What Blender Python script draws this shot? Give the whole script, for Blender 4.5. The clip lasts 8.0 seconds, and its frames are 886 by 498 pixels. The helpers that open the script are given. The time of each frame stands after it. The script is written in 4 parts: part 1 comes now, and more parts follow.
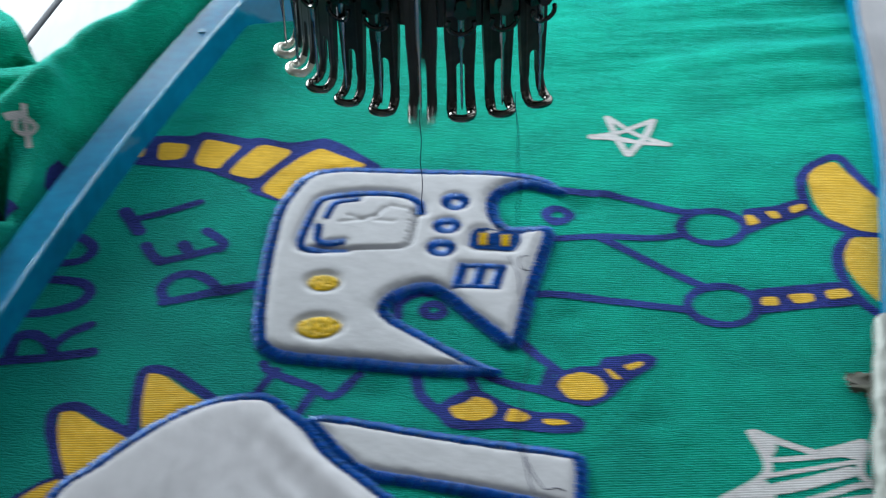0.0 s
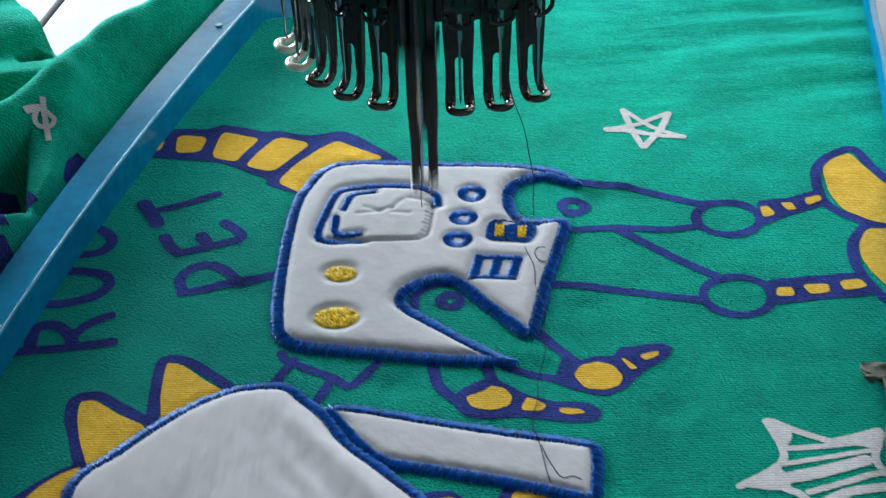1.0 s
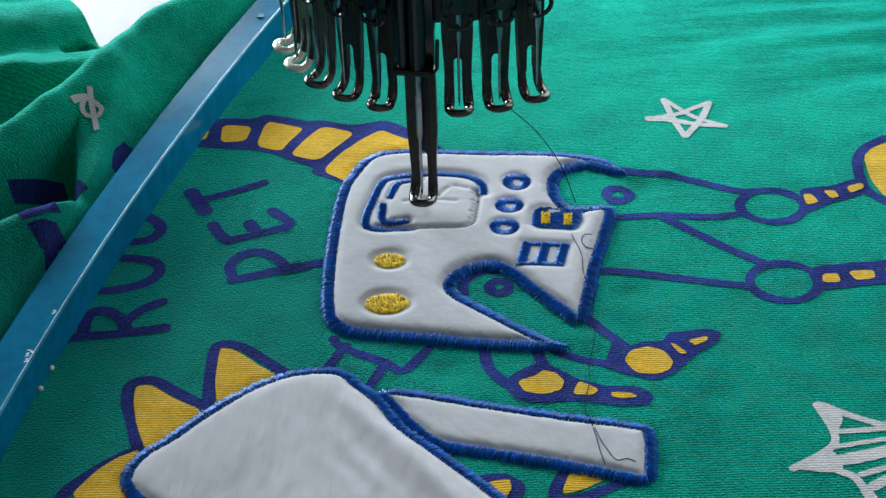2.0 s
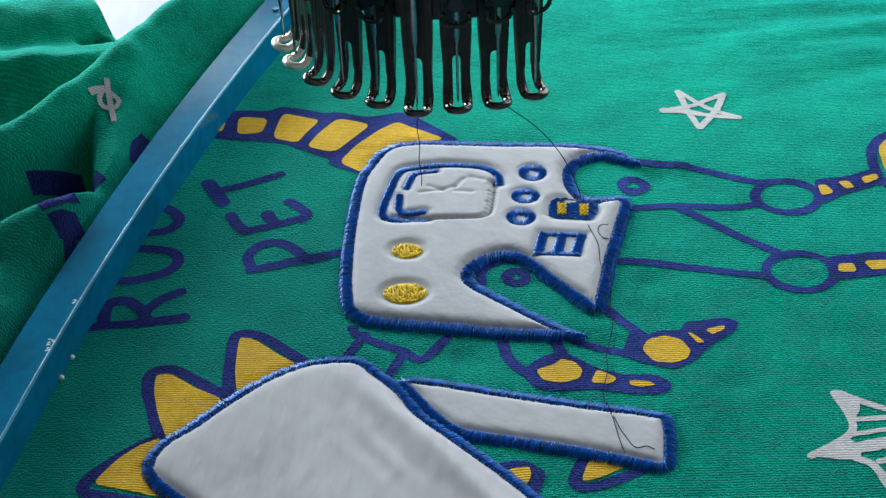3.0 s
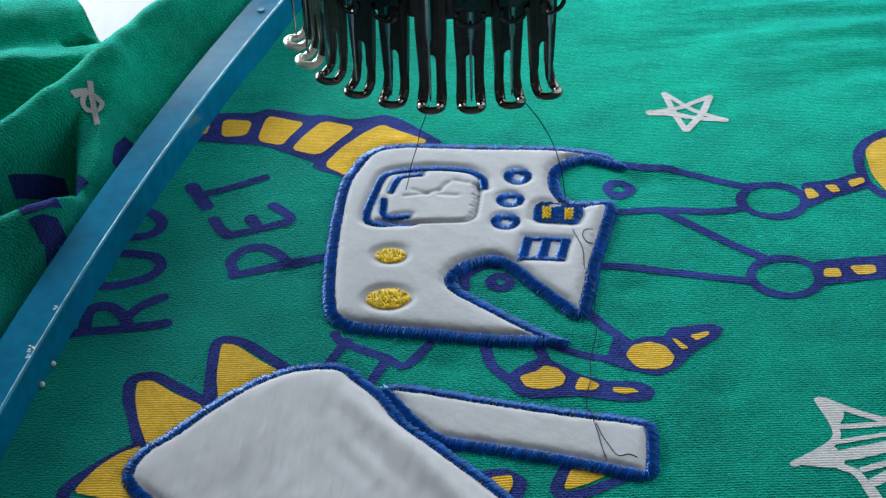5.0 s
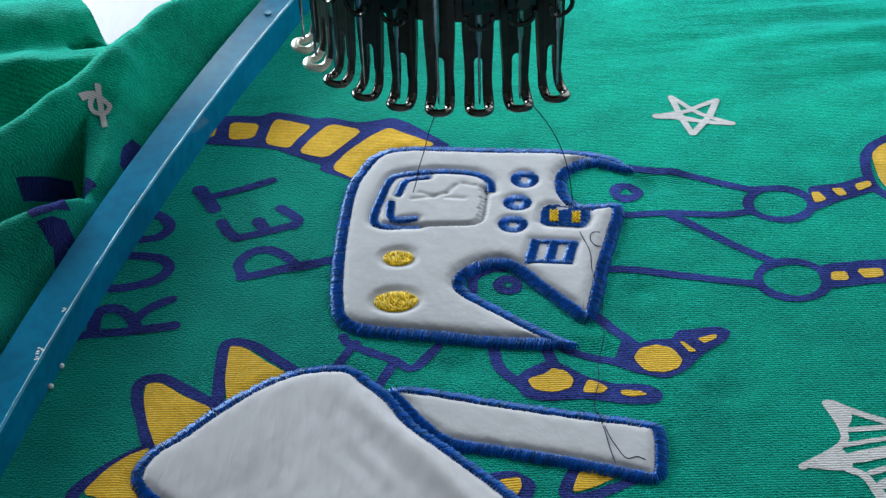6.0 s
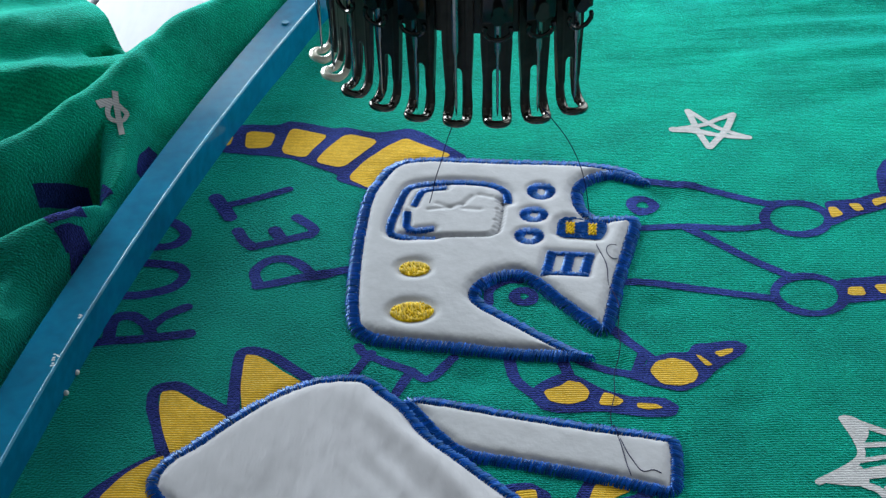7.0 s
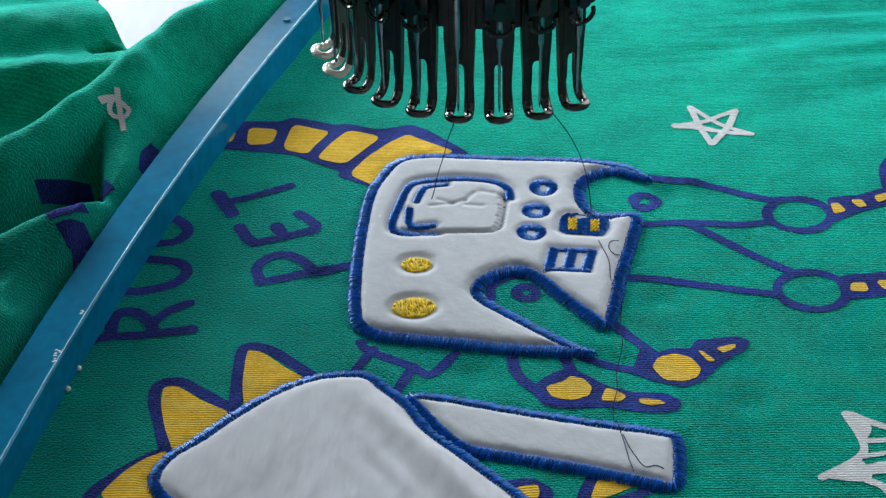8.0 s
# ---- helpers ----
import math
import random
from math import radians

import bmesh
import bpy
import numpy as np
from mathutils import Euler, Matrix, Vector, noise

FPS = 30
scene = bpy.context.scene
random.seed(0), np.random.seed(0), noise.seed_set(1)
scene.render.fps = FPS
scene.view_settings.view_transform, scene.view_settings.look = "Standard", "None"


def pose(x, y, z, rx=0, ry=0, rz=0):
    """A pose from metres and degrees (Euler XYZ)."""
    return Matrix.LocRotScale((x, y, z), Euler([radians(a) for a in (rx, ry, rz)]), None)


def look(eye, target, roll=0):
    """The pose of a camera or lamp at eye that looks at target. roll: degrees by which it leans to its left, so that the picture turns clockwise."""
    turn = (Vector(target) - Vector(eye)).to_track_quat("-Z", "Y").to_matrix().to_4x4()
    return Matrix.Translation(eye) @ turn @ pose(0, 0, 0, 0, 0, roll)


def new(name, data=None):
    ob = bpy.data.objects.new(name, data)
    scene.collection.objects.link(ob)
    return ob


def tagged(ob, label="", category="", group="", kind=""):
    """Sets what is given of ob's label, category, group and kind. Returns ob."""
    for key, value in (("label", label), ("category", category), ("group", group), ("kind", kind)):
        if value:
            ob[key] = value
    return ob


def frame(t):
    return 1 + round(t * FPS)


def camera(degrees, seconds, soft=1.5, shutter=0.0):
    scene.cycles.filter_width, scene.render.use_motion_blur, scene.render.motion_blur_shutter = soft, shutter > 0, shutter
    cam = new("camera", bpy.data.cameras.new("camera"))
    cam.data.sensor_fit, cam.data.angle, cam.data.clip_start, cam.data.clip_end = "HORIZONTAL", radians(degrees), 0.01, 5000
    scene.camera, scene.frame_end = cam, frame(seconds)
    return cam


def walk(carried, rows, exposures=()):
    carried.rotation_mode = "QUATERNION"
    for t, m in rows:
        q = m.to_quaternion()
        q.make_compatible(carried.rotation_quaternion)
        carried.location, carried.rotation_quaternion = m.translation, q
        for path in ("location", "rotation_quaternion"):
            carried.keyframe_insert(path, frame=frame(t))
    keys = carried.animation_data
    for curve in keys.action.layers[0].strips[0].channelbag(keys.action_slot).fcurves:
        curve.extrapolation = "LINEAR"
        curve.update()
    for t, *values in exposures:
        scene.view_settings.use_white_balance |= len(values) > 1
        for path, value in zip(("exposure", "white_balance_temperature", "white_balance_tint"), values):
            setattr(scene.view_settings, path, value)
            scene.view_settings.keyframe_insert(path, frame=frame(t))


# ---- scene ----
from mathutils.geometry import tessellate_polygon

MM = 0.001
cam = camera(30.26, 8.0, 1.4, 0.6)
# seconds, place in millimetres, tilt, yaw and roll in degrees
ROWS = [
    (0, 0.00, 0.00, 312.00, 52.531, 0.000, -1.427),
    (0.5, 3.14, -1.57, 312.12, 52.531, 0.306, -1.613),
    (1, 4.63, -2.82, 311.38, 52.561, 0.617, -1.851),
    (1.5, 4.99, -2.23, 311.48, 52.573, 0.659, -1.892),
    (3, 6.04, -2.55, 310.57, 52.551, 0.719, -1.975),
    (3.5, 5.10, -0.87, 311.91, 52.419, 0.693, -2.015),
    (4, 3.94, 1.45, 313.44, 52.171, 0.655, -2.047),
    (4.5, 2.49, 0.82, 312.40, 52.191, 0.643, -1.973),
    (6, -1.16, -0.74, 312.66, 52.349, 0.626, -1.858),
    (6.5, -3.03, 0.43, 311.76, 52.549, 0.677, -1.586),
    (7, -4.24, -0.74, 312.05, 52.796, 0.880, -1.388),
    (7.5, -4.85, -0.79, 311.27, 52.832, 0.965, -1.397),
    (8, -4.31, -1.15, 310.56, 52.828, 0.956, -1.431),
]
walk(cam, [(t, pose(x * MM, y * MM, z * MM, tilt, 0, yaw) @ pose(0, 0, 0, 0, 0, roll)) for t, x, y, z, tilt, yaw, roll in ROWS],
     [(0, 0.12), (1.5, 0.10), (3, 0.05), (8, 0.05)])

# ---- light ----
world = bpy.data.worlds.new("world")
scene.world = world
world.use_nodes = True
sky = world.node_tree.nodes.new("ShaderNodeTexSky")
sky.sky_type, sky.sun_disc = "NISHITA", False
sky.sun_elevation, sky.sun_rotation = radians(40), radians(20)
world.node_tree.links.new(sky.outputs[0], world.node_tree.nodes["Background"].inputs[0])
world.node_tree.nodes["Background"].inputs[1].default_value = 0.12


def area_lamp(name, watts, width, height, m, colour):
    data = bpy.data.lights.new(name, "AREA")
    data.shape, data.size, data.size_y, data.energy, data.color = "RECTANGLE", width, height, watts, colour
    ob = new(name, data)
    ob.matrix_world = m
    return ob


# daylight in the openings of the two windows behind the machine
area_lamp("window_light", 11.7, 1.25, 1.0, look((0.66, 1.07, 0.55), (0.10, 0.50, 0.0)), (0.875, 0.97, 1.0))
area_lamp("window_light", 19, 0.85, 0.36, look((-0.55, 1.07, 0.21), (-0.12, 0.42, 0.0)), (0.875, 0.97, 1.0))

# ---- materials ----


def material(name, colour, rough=0.6, metal=0.0, vary=0.12, scale=60.0, bump=0.0, bump_scale=800.0, stretch=(1, 1, 1), sheen=0.0, coat=0.0, spec=0.5, second=None, island=0.0):
    """Principled surface with colour variation at two scales and a fine relief."""
    m = bpy.data.materials.new(name)
    m.use_nodes = True
    nt = m.node_tree
    b = nt.nodes["Principled BSDF"]
    L = nt.links.new
    tc = nt.nodes.new("ShaderNodeTexCoord")
    mp = nt.nodes.new("ShaderNodeMapping")
    mp.inputs["Scale"].default_value = stretch
    L(tc.outputs["Object"], mp.inputs["Vector"])
    n1 = nt.nodes.new("ShaderNodeTexNoise")
    n1.inputs["Scale"].default_value, n1.inputs["Detail"].default_value = scale, 6
    n2 = nt.nodes.new("ShaderNodeTexNoise")
    n2.inputs["Scale"].default_value, n2.inputs["Detail"].default_value = bump_scale, 4
    L(tc.outputs["Object"], n1.inputs["Vector"])
    L(mp.outputs[0], n2.inputs["Vector"])
    dark = tuple(c * (1 - vary) for c in colour)
    light = tuple(min(1, c * (1 + vary)) for c in (second or colour))
    mix = nt.nodes.new("ShaderNodeMix")
    mix.data_type = "RGBA"
    mix.inputs["A"].default_value, mix.inputs["B"].default_value = (*dark, 1), (*light, 1)
    add = nt.nodes.new("ShaderNodeMath")
    add.operation = "ADD"
    half = nt.nodes.new("ShaderNodeMath")
    half.operation, half.inputs[1].default_value = "MULTIPLY_ADD", 0.6
    half.inputs[2].default_value = -0.3
    L(n2.outputs["Fac"], half.inputs[0])
    L(n1.outputs["Fac"], add.inputs[0])
    L(half.outputs[0], add.inputs[1])
    ramp = nt.nodes.new("ShaderNodeMapRange")
    ramp.inputs["From Min"].default_value, ramp.inputs["From Max"].default_value = 0.3, 0.7
    L(add.outputs[0], ramp.inputs["Value"])
    L(ramp.outputs[0], mix.inputs["Factor"])
    L(mix.outputs["Result"], b.inputs["Base Color"])
    if island:
        geo = nt.nodes.new("ShaderNodeNewGeometry")
        span = nt.nodes.new("ShaderNodeMapRange")
        span.inputs["To Min"].default_value, span.inputs["To Max"].default_value = 1 - island, 1 + island
        hue = nt.nodes.new("ShaderNodeHueSaturation")
        L(geo.outputs["Random Per Island"], span.inputs["Value"])
        L(span.outputs[0], hue.inputs["Value"])
        L(mix.outputs["Result"], hue.inputs["Color"])
        L(hue.outputs["Color"], b.inputs["Base Color"])
    b.inputs["Roughness"].default_value, b.inputs["Metallic"].default_value = rough, metal
    b.inputs["Sheen Weight"].default_value, b.inputs["Coat Weight"].default_value = sheen, coat
    b.inputs["Specular IOR Level"].default_value = spec
    if bump:
        bp = nt.nodes.new("ShaderNodeBump")
        bp.inputs["Strength"].default_value, bp.inputs["Distance"].default_value = 1.0, bump * MM
        L(n2.outputs["Fac"], bp.inputs["Height"])
        L(bp.outputs[0], b.inputs["Normal"])
    return m


def knit(name, colour, vary=0.26, ribs=1.0, depth=0.10, nap=0.75, fuzz_range=(4.2, 1.9), rib_range=(0.6, 1.25), wander=2.2):
    """Jersey: fine ribs that run across the shirt, broken up by noise, with a soft nap."""
    m = material(name, colour, rough=0.75, vary=vary, scale=45, bump=0.0, bump_scale=1100, spec=0.03, sheen=nap)
    m.node_tree.nodes["Principled BSDF"].inputs["Sheen Roughness"].default_value = 0.35
    m.node_tree.nodes["Principled BSDF"].inputs["Sheen Tint"].default_value = (*[min(1.0, c * 3.4 + a) for c, a in zip(colour, (0.05, 0.02, 0.48))], 1)
    nt = m.node_tree
    b, L = nt.nodes["Principled BSDF"], nt.links.new
    tc = nt.nodes["Texture Coordinate"]
    wob = nt.nodes.new("ShaderNodeTexNoise")
    wob.inputs["Scale"].default_value, wob.inputs["Detail"].default_value = 420, 4
    wave = nt.nodes.new("ShaderNodeTexWave")
    wave.wave_type, wave.bands_direction = "BANDS", "Y"
    wave.inputs["Scale"].default_value = 350 * ribs
    wave.inputs["Distortion"].default_value = wander
    wave.inputs["Detail"].default_value, wave.inputs["Detail Scale"].default_value = 3.0, 3.0
    L(tc.outputs["Object"], wave.inputs["Vector"])
    mp = nt.nodes.new("ShaderNodeMapping")
    mp.inputs["Scale"].default_value = (0.85, 1.0, 1.0)
    L(tc.outputs["Object"], mp.inputs["Vector"])
    fuzz = nt.nodes.new("ShaderNodeTexNoise")
    fuzz.inputs["Scale"].default_value, fuzz.inputs["Detail"].default_value = 1700, 6
    L(mp.outputs[0], fuzz.inputs["Vector"])
    L(tc.outputs["Object"], wob.inputs["Vector"])
    mul = nt.nodes.new("ShaderNodeMath")
    mul.operation = "MULTIPLY"
    L(wave.outputs["Fac"], mul.inputs[0])
    L(wob.outputs["Fac"], mul.inputs[1])
    mad = nt.nodes.new("ShaderNodeMath")
    mad.operation, mad.inputs[1].default_value = "MULTIPLY_ADD", 2.2
    # brushed up on one side, plain ribs on the other
    place = nt.nodes.new("ShaderNodeSeparateXYZ")
    L(tc.outputs["Object"], place.inputs[0])
    brushed, plain = nt.nodes.new("ShaderNodeMapRange"), nt.nodes.new("ShaderNodeMapRange")
    for node, (a, z) in ((brushed, fuzz_range), (plain, rib_range)):
        node.inputs["From Min"].default_value, node.inputs["From Max"].default_value = -0.03, 0.06
        node.inputs["To Min"].default_value, node.inputs["To Max"].default_value = a, z
        L(place.outputs["X"], node.inputs["Value"])
    rib = nt.nodes.new("ShaderNodeMath")
    rib.operation = "MULTIPLY"
    L(mul.outputs[0], rib.inputs[0])
    L(plain.outputs[0], rib.inputs[1])
    loops = nt.nodes.new("ShaderNodeTexVoronoi")
    loops.inputs["Scale"].default_value, loops.inputs["Randomness"].default_value = 1500, 0.9
    L(tc.outputs["Object"], loops.inputs["Vector"])
    knot = nt.nodes.new("ShaderNodeMath")
    knot.operation, knot.inputs[1].default_value = "MULTIPLY_ADD", -0.42
    L(loops.outputs["Distance"], knot.inputs[0])
    L(fuzz.outputs["Fac"], knot.inputs[2])
    L(knot.outputs[0], mad.inputs[0])
    L(brushed.outputs[0], mad.inputs[1])
    L(rib.outputs[0], mad.inputs[2])
    bp = nt.nodes.new("ShaderNodeBump")
    bp.inputs["Strength"].default_value, bp.inputs["Distance"].default_value = 1.0, depth * MM
    xyz = nt.nodes.new("ShaderNodeSeparateXYZ")
    L(tc.outputs["Object"], xyz.inputs[0])
    fade = nt.nodes.new("ShaderNodeMapRange")
    fade.inputs["From Min"].default_value, fade.inputs["From Max"].default_value = 0.39, 0.48
    fade.inputs["To Min"].default_value, fade.inputs["To Max"].default_value = 1.0, 0.27
    L(xyz.outputs["Y"], fade.inputs["Value"])
    flat = nt.nodes.new("ShaderNodeMath")
    flat.operation = "MULTIPLY"
    L(mad.outputs[0], flat.inputs[0])
    L(fade.outputs[0], flat.inputs[1])
    L(flat.outputs[0], bp.inputs["Height"])
    L(bp.outputs[0], b.inputs["Normal"])
    # shade in the grooves between the ribs, painted into the base colour
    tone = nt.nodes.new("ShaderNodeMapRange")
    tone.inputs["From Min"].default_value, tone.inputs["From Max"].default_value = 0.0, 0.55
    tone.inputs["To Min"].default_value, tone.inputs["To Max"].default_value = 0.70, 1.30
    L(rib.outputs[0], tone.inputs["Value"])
    groove_shade = nt.nodes.new("ShaderNodeHueSaturation")
    L(tone.outputs[0], groove_shade.inputs["Value"])
    L(nt.nodes["Mix"].outputs["Result"], groove_shade.inputs["Color"])
    L(groove_shade.outputs["Color"], b.inputs["Base Color"])
    return m


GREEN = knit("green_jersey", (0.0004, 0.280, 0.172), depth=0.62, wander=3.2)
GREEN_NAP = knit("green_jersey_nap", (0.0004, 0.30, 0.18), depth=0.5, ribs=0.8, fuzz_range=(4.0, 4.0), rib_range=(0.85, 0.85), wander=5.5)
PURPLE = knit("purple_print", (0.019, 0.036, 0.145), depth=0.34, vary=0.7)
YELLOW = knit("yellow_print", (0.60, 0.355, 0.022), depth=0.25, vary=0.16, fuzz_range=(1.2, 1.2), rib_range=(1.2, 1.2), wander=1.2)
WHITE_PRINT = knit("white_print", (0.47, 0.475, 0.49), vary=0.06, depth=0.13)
FLEECE = material("white_fleece", (0.425, 0.432, 0.466), rough=0.9, vary=0.05, scale=90, bump=0.12, bump_scale=420, spec=0.2, sheen=0.15)
PLUSH = material("white_plush", (0.44, 0.437, 0.475), rough=0.95, vary=0.08, scale=38, bump=0.55, bump_scale=240, stretch=(1, 0.28, 1), spec=0.2, sheen=0.25)
BLUE_THREAD = material("blue_thread", (0.0004, 0.064, 0.37), rough=0.34, vary=0.3, scale=500, bump=0.04, bump_scale=2500, spec=0.8, island=0.45)
BLUE_THREAD.node_tree.nodes["Principled BSDF"].inputs["Specular Tint"].default_value = (0.12, 0.5, 1.0, 1)
YELLOW_THREAD = material("yellow_thread", (0.82, 0.54, 0.004), rough=0.45, vary=0.25, scale=500, bump=0.06, bump_scale=2500, spec=0.3, island=0.3)
YELLOW_THREAD.node_tree.nodes["Principled BSDF"].inputs["Specular Tint"].default_value = (1.0, 0.85, 0.3, 1)
DARK_THREAD = material("dark_thread", (0.010, 0.011, 0.06), spec=0.05, rough=0.6, vary=0.2, scale=500)
NEEDLE_STEEL = material("needle_steel", (0.30, 0.31, 0.33), rough=0.24, metal=1.0, vary=0.2, scale=200)
HOOP_BLUE = material("hoop_blue", (0.0014, 0.155, 0.30), rough=0.12, vary=0.2, scale=30, bump=0.012, bump_scale=260, spec=0.14)
# paler than the rail, so its corner carries a painted highlight line
HOOP_EDGE = material("hoop_edge", (0.03, 0.24, 0.40), rough=0.16, vary=0.3, scale=60, bump=0.03, bump_scale=300, spec=0.4)
HOOP_EDGE.node_tree.nodes["Principled BSDF"].inputs["Specular Tint"].default_value = (0.35, 0.75, 1.0, 1)
BLACK_STEEL = material("black_steel", (0.021, 0.018, 0.017), rough=0.3, vary=0.5, scale=120, bump=0.03, bump_scale=400, spec=0.28)
DARK_CHROME = material("dark_chrome", (0.085, 0.082, 0.076), rough=0.19, metal=1.0, vary=0.3, scale=200, bump=0.02, bump_scale=500)
GLOSS_BLACK = material("gloss_black", (0.008, 0.008, 0.009), rough=0.16, vary=0.3, scale=120, spec=0.45)
BLACK_CASE = material("black_case", (0.012, 0.012, 0.012), rough=0.45, vary=0.3, scale=60, bump=0.02, bump_scale=600)
# paler copy of the toe metal, with the window's reflection put into its colour
BRIGHT_TOE = material("bright_toe", (0.62, 0.60, 0.53), rough=0.36, metal=0.75, vary=0.2, scale=150, bump=0.02, bump_scale=400)
STEEL = material("bright_steel", (0.35, 0.34, 0.32), rough=0.2, metal=1.0, vary=0.2, scale=150)
SILVER_TAPE = material("silver_tape", (0.20, 0.215, 0.20), rough=0.5, metal=0.25, vary=0.25, scale=90, bump=1.2, bump_scale=110)
RUBBER_GREY = material("grey_clip", (0.05, 0.056, 0.034), rough=0.6, vary=0.4, scale=160, bump=0.5, bump_scale=300)
TABLE_WHITE = material("table_white", (0.20, 0.208, 0.235), rough=0.45, vary=0.08, scale=40, bump=0.02, bump_scale=300, stretch=(1, 0.15, 1), spec=0.3)
STUD_WHITE = material("stud_white", (0.78, 0.80, 0.80), rough=0.4, vary=0.08, scale=300)
WALL_PAINT = material("wall_paint", (0.78, 0.78, 0.77), rough=0.9, vary=0.05, scale=3, bump=0.3, bump_scale=80)
FLOOR_GREY = material("floor_grey", (0.22, 0.21, 0.20), rough=0.6, vary=0.12, scale=5, bump=0.2, bump_scale=60)

# ---- helpers of this scene ----


def mesh_of(name, bm, mat, smooth=True, scale=MM):
    for v in bm.verts:
        v.co *= scale
    me = bpy.data.meshes.new(name)
    bm.normal_update()
    bm.to_mesh(me)
    bm.free()
    me.materials.append(mat)
    if smooth:
        me.polygons.foreach_set("use_smooth", [True] * len(me.polygons))
        me.set_sharp_from_angle(angle=radians(42))
    return me


def part(name, bm, mat, parent=None, label="", smooth=True):
    ob = new(name, mesh_of(name, bm, mat, smooth))
    ob.parent = parent
    return tagged(ob, label) if label else ob


def data_part(name, verts, faces, mat, parent=None, label="", smooth=True):
    me = bpy.data.meshes.new(name)
    me.from_pydata([(x * MM, y * MM, z * MM) for x, y, z in verts], [], faces)
    me.materials.append(mat)
    if smooth:
        me.polygons.foreach_set("use_smooth", [True] * len(me.polygons))
    ob = new(name, me)
    ob.parent = parent
    return tagged(ob, label) if label else ob


def box(bm, x0, y0, z0, x1, y1, z1, bevel=0.0, m=None):
    c = Matrix.Translation(((x0 + x1) / 2, (y0 + y1) / 2, (z0 + z1) / 2)) @ Matrix.Diagonal((x1 - x0, y1 - y0, z1 - z0, 1))
    made = bmesh.ops.create_cube(bm, size=1, matrix=(m or Matrix()) @ c)["verts"]
    if bevel:
        edges = list({e for v in made for e in v.link_edges})
        bmesh.ops.bevel(bm, geom=edges, offset=bevel, segments=2, affect="EDGES", profile=0.5)


def smooth_path(pts, step=1.0, closed=False):
    """Catmull-Rom curve through the points, sampled at about every step."""
    p = [np.array(q, float) for q in pts]
    n = len(p)
    res = []
    for i in range(n if closed else n - 1):
        a = p[(i - 1) % n] if closed or i > 0 else 2 * p[0] - p[1]
        b, c = p[i], p[(i + 1) % n]
        d = p[(i + 2) % n] if closed or i + 2 < n else 2 * p[-1] - p[-2]
        k = max(1, int(math.ceil(np.linalg.norm(c - b) / step)))
        for s in range(k):
            u = s / k
            res.append(0.5 * (2 * b + (c - a) * u + (2 * a - 5 * b + 4 * c - d) * u * u + (3 * b - a - 3 * c + d) * u ** 3))
    if not closed:
        res.append(p[-1])
    return np.array(res)


def rounded(pts, times_=2):
    """Closed polygon with its corners cut twice, as a drawn shape has them."""
    p = np.array(pts, float)
    for _ in range(times_):
        q = np.roll(p, -1, axis=0)
        w = 0.16
        p = np.stack([(1 - w) * p + w * q, w * p + (1 - w) * q], 1).reshape(-1, 2)
    return p


def even(pts, step, closed):
    """The same line in even steps."""
    p = np.vstack([pts, pts[:1]]) if closed else np.array(pts)
    d = np.r_[0, np.cumsum(np.linalg.norm(np.diff(p, axis=0), axis=1))]
    n = max(2, int(round(d[-1] / step)))
    s = np.linspace(0, d[-1], n + 1)
    out = np.stack([np.interp(s, d, p[:, k]) for k in range(p.shape[1])], 1)
    return out[:-1] if closed else out


def segment_distance(px, py, line, closed):
    p = np.vstack([line, line[:1]]) if closed else np.array(line)
    best = np.full(px.shape, 1e9)
    for (ax, ay), (bx, by) in zip(p, p[1:]):
        dx, dy = bx - ax, by - ay
        t = np.clip(((px - ax) * dx + (py - ay) * dy) / (dx * dx + dy * dy + 1e-9), 0, 1)
        best = np.minimum(best, np.hypot(px - ax - t * dx, py - ay - t * dy))
    return best


def inside(px, py, line):
    hit = np.zeros(px.shape, bool)
    p = np.vstack([line, line[:1]])
    for (ax, ay), (bx, by) in zip(p, p[1:]):
        if ay != by:
            hit ^= ((ay > py) != (by > py)) & (px < (bx - ax) * (py - ay) / (by - ay) + ax)
    return hit


# outlines of the three patches
BODY = smooth_path([(-26.2, 437.8), (-22.7, 449), (-17.2, 458.4), (-7.7, 461.3), (7.6, 460.2), (22.9, 458.8), (41.9, 457.5), (56.8, 454), (62.1, 450.1), (66.8, 444.9), (60.1, 448.5), (54.3, 451.1), (47.9, 448.8), (43.1, 443.1), (42.5, 434.4), (45.3, 427.4), (50.6, 425.6), (59.6, 425.1), (57.1, 412.2), (52.4, 395.1), (49.4, 381.4), (46, 370.9), (41.3, 375.6), (34.3, 384.2), (27.2, 393.9), (22.1, 397.8), (16.9, 397.5), (11.2, 394.1), (8, 388.7), (9.6, 383.7), (16.2, 377.5), (25.9, 369.2), (33.8, 362.7), (42, 358.3), (35.2, 359.4), (18.9, 360.8), (-0.8, 364.4), (-14.1, 366.5), (-22.4, 368.7), (-27.2, 373.6), (-28.6, 382.1), (-28.9, 395.9), (-28.2, 416.2)], 1.0, True)
HEAD = smooth_path([(-78.8, 309.4), (-77.9, 314.7), (-74.8, 319.9), (-69.2, 324.8), (-60.8, 333.9), (-51.9, 341.7), (-42.8, 347.7), (-34.9, 350.5), (-24.4, 350.6), (-18.6, 345.1), (-12.1, 337.8), (-5.8, 327.2), (1.9, 319.2), (9.3, 311.4), (16.5, 303.8), (24.8, 293.4), (27.9, 284.5), (19.6, 276.3), (-1.6, 272.4), (-26.9, 274.2), (-51.6, 282.5), (-67.4, 295.7), (-75.8, 303.7)], 1.0, True)
